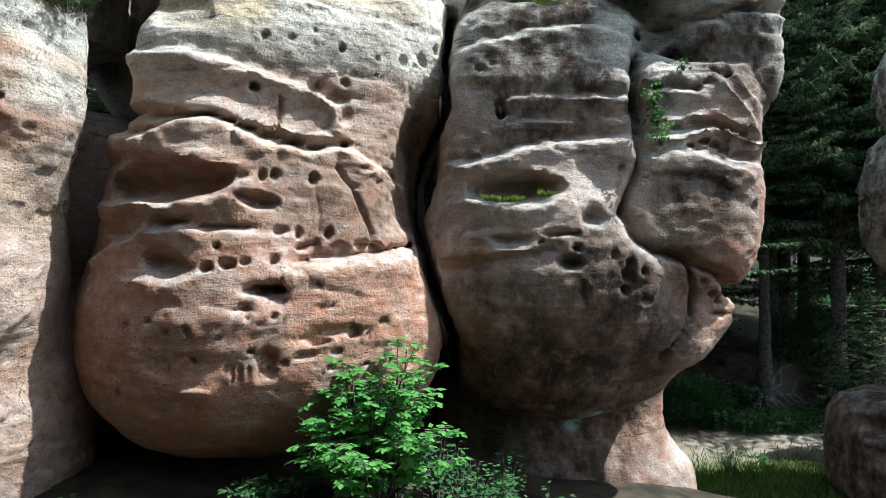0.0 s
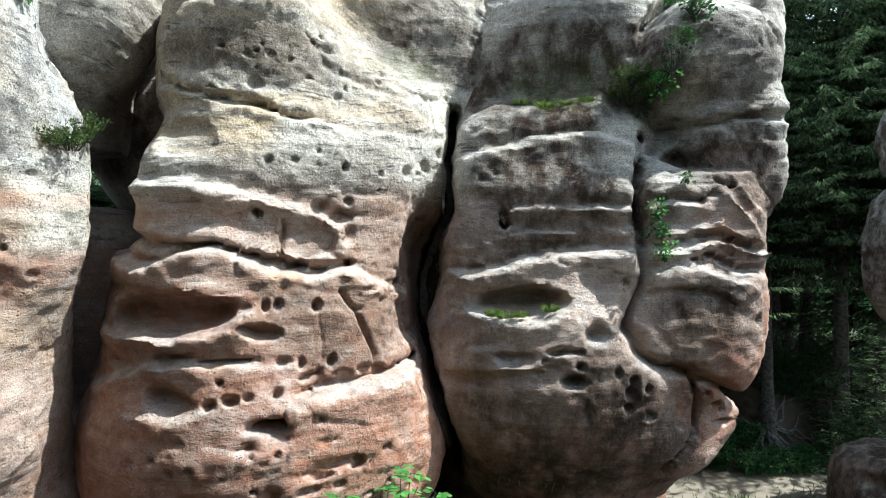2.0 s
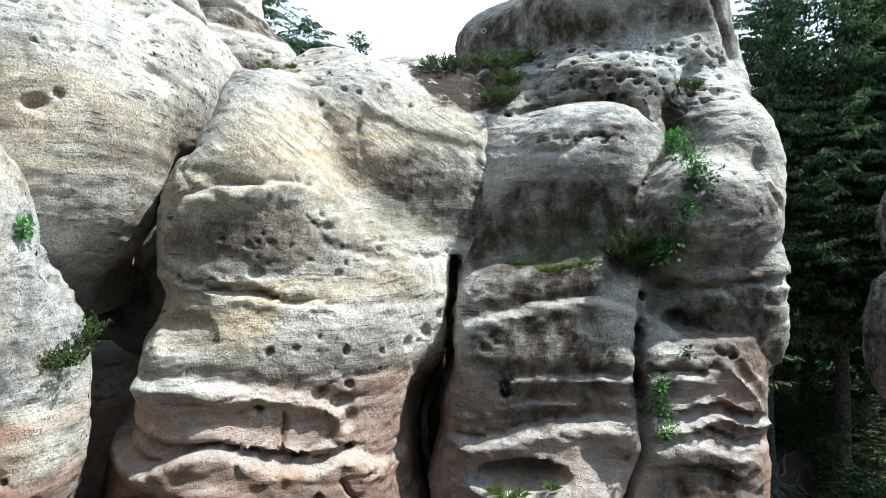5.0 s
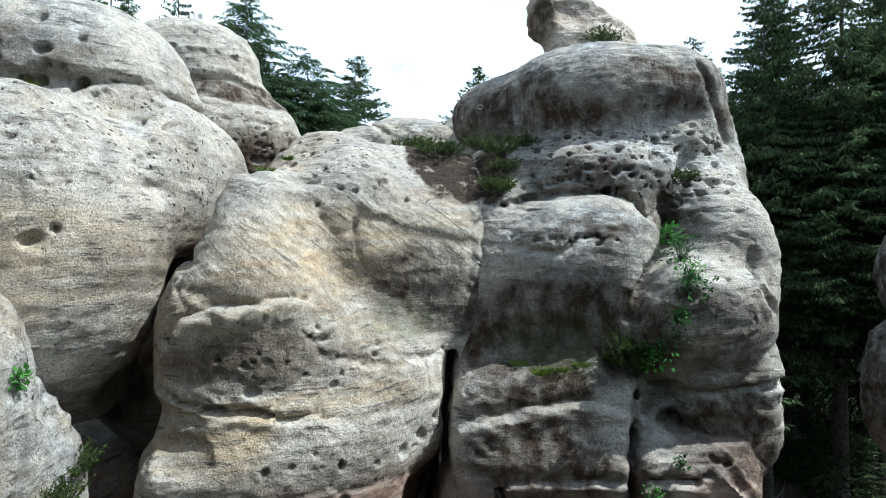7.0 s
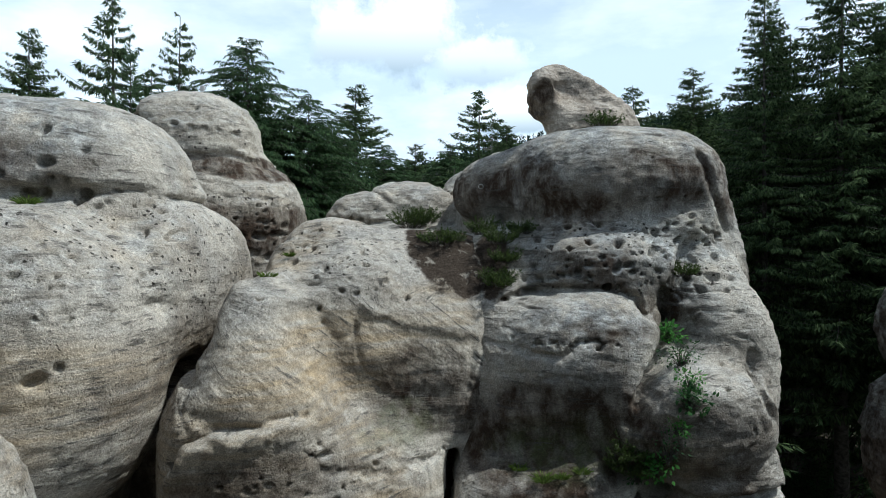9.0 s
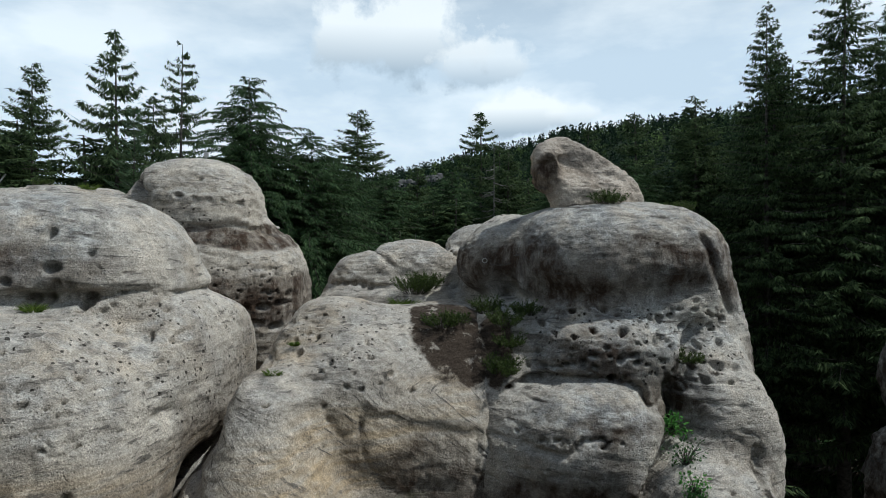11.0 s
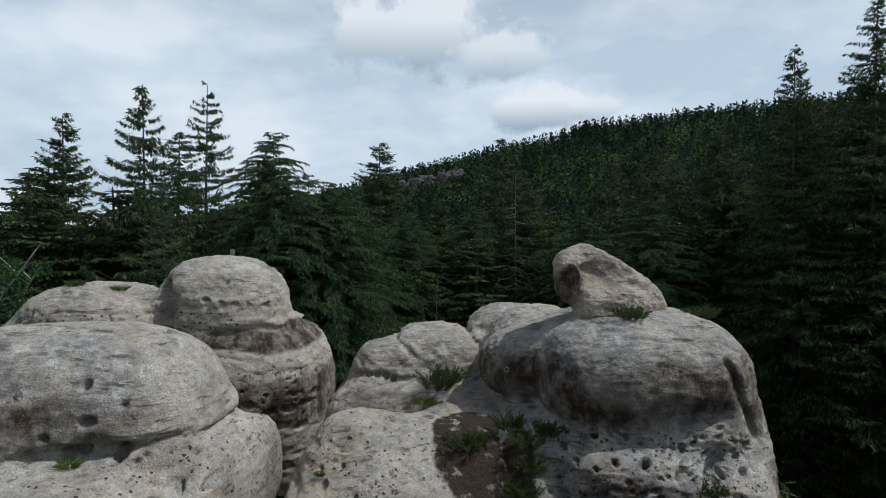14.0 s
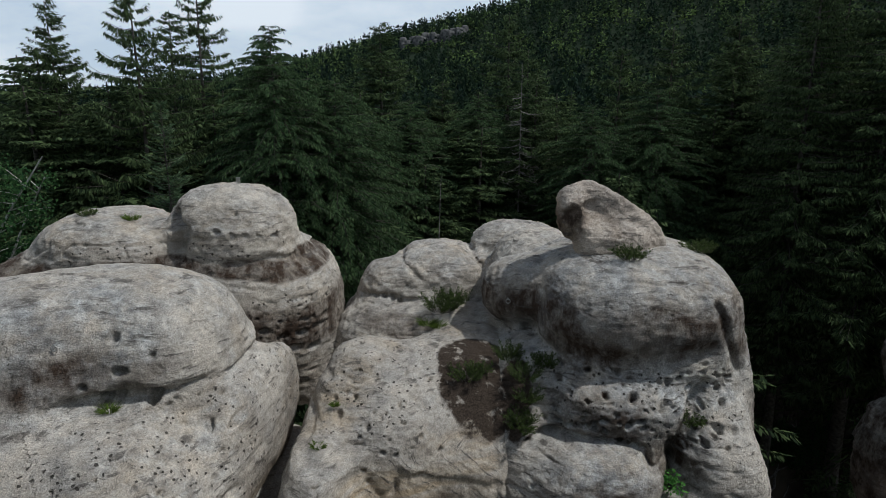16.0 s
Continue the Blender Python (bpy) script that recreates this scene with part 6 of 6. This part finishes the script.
def dome_leaves(rng, k, r, h, lumps=7):
    """Leaf places and directions over a lumpy dome, most of them near its skin."""
    c = np.stack([rng.normal(0, 0.42, lumps) * r, rng.normal(0, 0.42, lumps) * r, rng.uniform(0.15, 0.62, lumps) * h], 1)
    q = rng.integers(0, lumps, k)
    d = unit(rng.normal(0, 1, (k, 3)) + np.array([0, 0, 0.35]))
    d = unit(d + 0.25 * np.sin(d * 9 + q[:, None]))
    p = c[q] + d * np.array([0.52 * r, 0.52 * r, 0.38 * h]) * (0.62 + 0.5 * rng.random((k, 1)) ** 0.8 + 0.35 * (rng.random((k, 1)) > 0.93))
    p[:, 2] = np.maximum(p[:, 2], 0.02)
    return p, unit(d + rng.normal(0, 0.6, (k, 3)) + np.array([0, 0, -0.2]))


def thicket(x, y, r, h, seed, z=None, name="forest_bush", label="dense small-leaved green bush beside the forest path", leaf=0.095, mat=None, many=4200):
    rng = np.random.default_rng(seed)
    ob = new(name)
    tagged(ob, label, "bush")
    ob.location = (x, y, gz(x, y) if z is None else z)
    k = int(many * r * max(h, 1.0))
    p, d = dome_leaves(rng, k, r, h)
    v, f = kites(p, d, np.cross(d, np.array([0, 0, 1.0])) + rng.normal(0, 0.3, (k, 3)), leaf * rng.uniform(0.65, 1.35, k), leaf * rng.uniform(0.2, 0.4, k))
    child("foliage", v, f, mat or DULL_LEAVES, ob)
    chains = [[((0, 0, -0.1 * h), 0.016 * h), (p[i] * 0.5 + np.array([0, 0, 0.1 * h]), 0.009 * h), (p[i], 0.003 * h)] for i in range(0, k, max(1, k // 40))]
    v, f = tubes(chains, 4)
    child("twig", v, f, BARK, ob)


def dress_rocks():
    HL = "low dark green heather bush rooted in the rock"
    # tops: x, y, radius, height
    for i, (x, y, r, h) in enumerate([(3.0, 11.5, 0.3, 0.3), (4.7, 12.6, 0.4, 0.25), (-0.75, 13.55, 0.42, 0.5), (-0.45, 13.8, 0.35, 0.4), (-0.1, 10.75, 0.34, 0.3), (0.15, 10.9, 0.22, 0.25),
                                      (0.7, 11.3, 0.26, 0.34), (0.98, 10.75, 0.3, 0.36), (0.92, 10.3, 0.26, 0.3), (1.4, 10.95, 0.26, 0.26), (-8.6, 12.9, 0.22, 0.16)]):
        heather(x, y, top_z(x, y, 12.6 if y > 11.4 else 10.45), r, h, 100 + i, HL)
    for i, (x, z, r) in enumerate([(0.9, 9.2, 0.26), (1.05, 9.6, 0.24), (2.72, 6.6, 0.34), (2.62, 6.85, 0.26), (3.96, 9.4, 0.2), (-4.25, 5.75, 0.3), (-4.1, 5.6, 0.24)]):
        heather(x, front_y(x, z, 8.6 if x > 0 else 6.6) - 0.03, z, r, r * 1.2, 130 + i, "dark green bush growing out of a rock cleft", lean=(0, -0.7, 0))
    for i, (x, y, r, h, lim) in enumerate([(-1.05, 13.2, 0.35, 0.22, 10.5), (-0.8, 13.1, 0.3, 0.2, 10.5), (-2.6, 9.0, 0.2, 0.12, 9.4), (-2.5, 9.9, 0.12, 0.1, 10.2), (-7.6, 12.9, 0.26, 0.18, 13), (-5.6, 8.2, 0.22, 0.16, 10.6),
                                         (1.42, 8.75, 0.2, 0.16, 6.5), (1.1, 8.95, 0.2, 0.1, 6.6), (2.0, 8.8, 0.2, 0.1, 6.6), (1.7, 8.75, 0.15, 0.1, 6.6)]):
        grass_tuft(x, y, top_z(x, y, lim), r, h, 140, 160 + i, "small tuft of grass in a rock hollow")
    for i, (x, z, r, h) in enumerate([(0.62, 3.62, 0.16, 0.12), (0.78, 3.6, 0.2, 0.12), (0.95, 3.61, 0.15, 0.1), (1.36, 3.68, 0.14, 0.12)]):
        grass_tuft(x, front_y(x, z) + 0.05, z, r, h, 150, 180 + i, "bright grass tuft on a narrow rock ledge", lean=(0, -0.35, 0))
    # leafy plants along the clefts: x, z, radius
    FL = "light green leafy bush growing from a rock cleft"
    for i, (x, z, r) in enumerate([(3.52, 8.45, 0.2), (3.48, 8.2, 0.24), (3.42, 7.95, 0.2), (3.36, 7.7, 0.22), (3.2, 7.35, 0.16), (3.08, 7.0, 0.24), (2.96, 6.7, 0.26), (2.84, 6.5, 0.2), (2.84, 4.95, 0.15), (2.86, 4.7, 0.15), (2.84, 4.4, 0.15), (3.22, 5.4, 0.08), (-4.15, 7.0, 0.09)]):
        thicket(x, front_y(x, z, 6, 0.1) - 0.02, r, r * 1.7, 200 + i, z - 0.5 * r, "cleft_bush", FL, 0.05 if i % 3 else 0.075, LEAVES if i % 2 == 0 else DULL_LEAVES, 900)


dress_rocks()


def clearing():
    leafy(-0.85, 6.75, gz(-0.85, 6.75), 0.8, 1.9, 28, 300, "fresh bright green elder bush before the rock face", 0.2, 15, 7, LEAVES, "elder_bush", 0.4, 0.34)
    leafy(-0.8, 6.6, gz(-0.8, 6.6), 0.95, 1.15, 26, 302, "fresh bright green elder bush before the rock face", 0.2, 15, 7, LEAVES, "elder_bush", 0.5, 0.34)
    leafy(-0.55, 6.95, gz(-0.55, 6.9), 0.5, 2.0, 12, 301, "fresh bright green elder bush before the rock face", 0.2, 15, 7, LEAVES, "elder_bush", 0.4, 0.34)
    for i, (x, y, r, h) in enumerate([(0.35, 7.3, 0.3, 0.5), (0.7, 7.5, 0.25, 0.35), (0.1, 7.6, 0.25, 0.5), (-4.2, 6.3, 0.3, 0.25), (-3.9, 6.0, 0.25, 0.2), (-1.6, 6.9, 0.3, 0.3), (0.95, 7.1, 0.25, 0.3), (0.5, 7.0, 0.3, 0.45), (1.3, 7.5, 0.25, 0.3), (0.2, 6.8, 0.3, 0.4), (-2.2, 6.7, 0.3, 0.25), (-0.1, 7.3, 0.35, 0.6), (0.8, 7.8, 0.3, 0.5), (-1.9, 6.5, 0.25, 0.25)]):
        leafy(x, y, gz(x, y), r, h + (0.35 if x > -0.3 else 0), 9, 310 + i, "small green weeds at the foot of the rock", 0.09, 14, 1, DULL_LEAVES, "weeds")
    # bushes by the path: x, y, radius, height
    for i, (x, y, r, h) in enumerate([(9.3, 24.0, 0.8, 1.7), (10.4, 24.2, 1.0, 1.9), (11.2, 24.6, 0.8, 1.5), (8.7, 25.0, 1.0, 2.1), (11.9, 22.9, 0.7, 0.75), (12.9, 23.1, 0.9, 0.95), (13.9, 23.3, 0.8, 0.9),
                                      (12.6, 25.8, 0.7, 1.1), (16.0, 27.6, 1.1, 2.6), (7.2, 24.6, 1.2, 2.0), (17.4, 25.6, 1.0, 1.6), (15.7, 24.2, 0.8, 0.8)]):
        thicket(x, y, r, h, 330 + i)
    for i, (x, y, r, h) in enumerate([(9.0, 18.8, 0.3, 1.1), (8.8, 18.6, 0.25, 0.8), (10.3, 19.3, 0.3, 0.5)]):
        leafy(x, y, gz(x, y), r, h, 7, 350 + i, "tall green weed standing in the grass", 0.12, 16, 1, LEAVES, "tall_weed", 0.3, 0.2)


clearing()


def sapling(x, y, h, seed):
    ob = conifer("spruce_sapling", "slender young spruce with thin flat branches", h, h * 0.26, seed, NEEDLES, bare=0.05, gap=0.3, per=5, twig=0.24, droop=0.1, lift=0.1, fill=0.85, sag=0.2)
    ob.location = (x, y, gz(x, y) - 0.05)


for i, (x, y, h) in enumerate([(14.25, 20.3, 6.2), (13.5, 20.7, 3.6), (15.9, 23.0, 5.0), (15.0, 23.6, 4.0), (12.2, 27.5, 3.0), (16.5, 27.0, 4.5)]):
    sapling(x, y, h, 400 + i)


def dead_tree(x, y, top, seed, label, radius=2.8, lean=0.0, start=0.3, per=70):
    rng = np.random.default_rng(seed)
    ob = new("dead_tree")
    tagged(ob, label, "tree")
    zb = gz(x, y)
    ob.location = (x, y, zb - 0.2)
    h = top - zb + 0.2
    chains = [[(np.array([lean * s * s * h, 0.1 * math.sin(3 * s), s * h]), 0.005 * h * (1 - s) + 0.01) for s in np.linspace(0, 1, 10)]]
    v, f = tubes(chains, 7)
    child("trunk", v, f, GREY_WOOD, ob)
    chains = []
    for _ in range(per):
        s = rng.uniform(start, 0.98)
        a = rng.uniform(0, 6.283)
        L = radius * (1.05 - s) ** 0.6 * rng.uniform(0.4, 1.0)
        d = np.array([math.cos(a), math.sin(a), 0])
        b = np.array([lean * s * s * h, 0.1 * math.sin(3 * s), s * h])
        chains.append([(b + d * L * u + np.array([0, 0, L * (-0.35 * u + 0.3 * u ** 3)]), 0.028 * (1.1 - u)) for u in (0, 0.35, 0.7, 1)])
        for _ in range(4):
            u = rng.uniform(0.3, 0.95)
            p = b + d * L * u + np.array([0, 0, L * (-0.35 * u + 0.3 * u ** 3)])
            q = unit(d * 0.6 + rng.normal(0, 0.5, 3)) * L * 0.28
            chains.append([(p, 0.012), (p + q * 0.5 + np.array([0, 0, -0.02]), 0.005), (p + q + np.array([0, 0, -0.06]), 0.003)])
    v, f = tubes(chains, 4)
    tagged(child("branch", v, f, GREY_WOOD, ob), kind="stuff")
    return ob


dead_tree(2.4, 31.3, 16.8, 500, "bare grey dead spruce with thin drooping branches", 3.4, 0.0, 0.45, 80)
dead_tree(-1.7, 26.5, 11.8, 501, "thin bare grey dead trunk leaning among spruces", 1.0, 0.02, 0.5, 16)


def birch(x, y, top, seed, lean):
    rng = np.random.default_rng(seed)
    ob = new("birch")
    tagged(ob, "slim leaning birch with white bark and small leaves", "tree")
    zb = gz(x, y)
    ob.location = (x, y, zb - 0.2)
    h = top - zb + 0.2
    chains, B, A = [], [], []

    def at(u):
        return np.array([lean * h * u * u, 0.3 * math.sin(2 * u), h * u])
    chains.append([(at(u), 0.008 * h * (1 - u) + 0.02) for u in np.linspace(0, 1, 9)])
    for _ in range(26):
        u = rng.uniform(0.45, 1.0)
        a = rng.uniform(0, 6.283)
        d = unit(np.array([math.cos(a) + lean, math.sin(a), rng.uniform(0.2, 0.9)]))
        L = rng.uniform(0.8, 2.2) * (1.2 - 0.5 * u)
        p = at(u)
        chains.append([(p + d * L * w + np.array([0, 0, -0.15 * L * w * w]), 0.02 * (1.1 - w)) for w in (0, 0.4, 0.75, 1)])
        k = 130
        w = rng.uniform(0.2, 1.0, (k, 1))
        B.append(p + d * L * w + np.array([0, 0, -0.15]) * L * w * w + rng.normal(0, 0.2, (k, 3)))
        A.append(rng.normal(0, 0.6, (k, 3)) + np.array([0, 0, -0.7]))
    v, f = tubes(chains[:1], 7)
    child("trunk", v, f, BIRCH, ob)
    v, f = tubes(chains[1:], 5)
    tagged(child("limb", v, f, BIRCH, ob), kind="stuff")
    B, A = np.concatenate(B), np.concatenate(A)
    k = len(B)
    v, f = kites(B, A, rng.normal(0, 1, (k, 3)), rng.uniform(0.07, 0.13, k), rng.uniform(0.025, 0.045, k))
    child("crown", v, f, DULL_LEAVES, ob)


birch(-18.8, 17.7, 13.4, 510, 0.42)
birch(-18.0, 18.4, 12.7, 511, 0.33)


def roots():
    rng = np.random.default_rng(21)
    cx, cy = 13.95, 26.4
    for i in range(22):
        a = rng.uniform(-2.9, 0.3)
        r, x, y, ch = 0.07 * rng.uniform(0.6, 1.3), cx, cy, []
        for s in range(9):
            ch.append(((x, y, gz(x, y) + 0.05 + (0.35 if s == 0 else 0.03 * rng.random())), r * (1 - s / 10)))
            a += rng.normal(0, 0.4)
            x, y = x + 0.33 * math.cos(a), y + 0.33 * math.sin(a)
        v, f = tubes([ch], 6)
        me = quad_mesh("tree_root", v, f)
        me.materials.append(GREY_WOOD)
        tagged(new("tree_root", me), "bare grey winding spruce root on the sandy slope", "root", "roots on the slope")


roots()


def undergrowth():
    """Grass by the path and low green plants on the forest floor."""
    rng = np.random.default_rng(8)
    n = 9000
    x, y = rng.normal(9.3, 2.6, n), rng.normal(17.9, 1.25, n)
    z = ground_height(x, y)
    a = rng.uniform(0, 6.283, n)
    way = np.stack([0.4 * np.cos(a), 0.4 * np.sin(a), 0 * a + 1], 1) + rng.normal(0, 0.2, (n, 3))
    v, f = kites(np.stack([x, y, z - 0.02], 1), way, rng.normal(0, 1, (n, 3)), rng.uniform(0.12, 0.38, n), 0 * a + 0.014)
    me = quad_mesh("grass", v, f)
    me.materials.append(GRASS)
    tagged(new("grass", me), "sunlit green grass beside the sandy path", "grass", kind="stuff")
    P, D, S = [], [], []
    for _ in range(420):
        cx, cy = rng.uniform(2, 40), rng.uniform(14, 52)
        r, h = rng.uniform(0.5, 1.4), rng.uniform(0.3, 1.3) * (1.5 if cy > 30 else 0.8)
        clear = abs(cy - 21.6) > 2.2 + r and abs(cx - (12.9 + 0.42 * (cy - 22))) > 0.9 + r and cy + 0.5 * cx > 19 and not (cy < 21 and 5 < cx < 14)
        if not clear or (13 < cx < 17 and cy < 27.5) or cx > cy * 0.9:
            continue
        k = int(330 * r * max(h, 0.7))
        p, d = dome_leaves(rng, k, r, h)
        p += np.array([cx, cy, gz(cx, cy)])
        P.append(p), D.append(d), S.append(rng.uniform(0.14, 0.26, k))
    P, D, S = np.concatenate(P), np.concatenate(D), np.concatenate(S)
    v, f = kites(P, D, np.cross(D, np.array([0, 0, 1.0])) + rng.normal(0, 0.3, P.shape), S, S * 0.3)
    me = quad_mesh("undergrowth", v, f)
    me.materials.append(DULL_LEAVES)
    tagged(new("undergrowth", me), "low green undergrowth on the shady forest floor", "plants", kind="stuff")


undergrowth()


# ---- small metal things ----
def iron():
    m, nt, b = material("galvanised_iron")
    b.inputs["Base Color"].default_value = (0.5, 0.5, 0.48, 1)
    b.inputs["Metallic"].default_value, b.inputs["Roughness"].default_value = 0.9, 0.4
    return m


IRON = iron()


def climbing_ring(x, z, least):
    y = front_y(x, z, least) - 0.03
    ang = np.linspace(0, 2 * np.pi, 15)
    v, f = tubes([[((0.045 * math.cos(a), -0.02, 0.045 * math.sin(a) - 0.045), 0.009) for a in ang]], 6)
    me = quad_mesh("climbing_ring", v, f)
    me.materials.append(IRON)
    ob = new("climbing_ring", me)
    ob.location = (x, y, z)
    tagged(ob, "small bright iron climbing ring fixed in the rock", "ring")
    v, f = tubes([[((0, 0.08, 0), 0.012), ((0, -0.03, 0), 0.012)]], 6)
    child("bolt", v, f, IRON, ob)


climbing_ring(0.72, 11.05, 10)
climbing_ring(-6.3, 11.5, 7)


def summit_box():
    x, y = -5.35, 13.5
    bm = bmesh.new()
    bmesh.ops.create_cube(bm, size=1, matrix=Matrix.Translation((0, 0, 0.11)) @ Matrix.Diagonal((0.09, 0.06, 0.12, 1)))
    bmesh.ops.bevel(bm, geom=bm.edges[:], offset=0.008, segments=2, affect="EDGES")
    me = bpy.data.meshes.new("summit_box")
    bm.to_mesh(me)
    bm.free()
    me.materials.append(IRON)
    ob = new("summit_box", me)
    ob.location = (x, y, top_z(x, y, 14) - 0.03)
    tagged(ob, "small grey metal summit box on the rock dome", "box")
    v, f = tubes([[((0, 0, -0.05), 0.012), ((0, 0, 0.06), 0.012)]], 6)
    child("post", v, f, IRON, ob)


summit_box()


# ---- faint pale marks on the chin of the tower ----
CHALK = simple("pale_chalk", (0.11, 0.085, 0.07), (0.17, 0.135, 0.115), 30, 0.95, 0.2)
for _i in range(8):
    _x, _z = 0.72 + 0.12 * _i, 1.3 - 0.01 * _i
    _y = front_y(_x, _z, 6)
    _dz = 0.07 if _i % 3 else 0.1
    v, f = tubes([[((_x, front_y(_x, _z - _dz, 6) + 0.006, _z - _dz), 0.007), ((_x + 0.02 * (_i % 3), _y + 0.004, _z), 0.008), ((_x + 0.02, front_y(_x, _z + _dz, 6) + 0.006, _z + _dz), 0.007)]], 5)
    child("chalk_mark", v, f, CHALK, ROCKS[2], "faint pale chalk stroke")
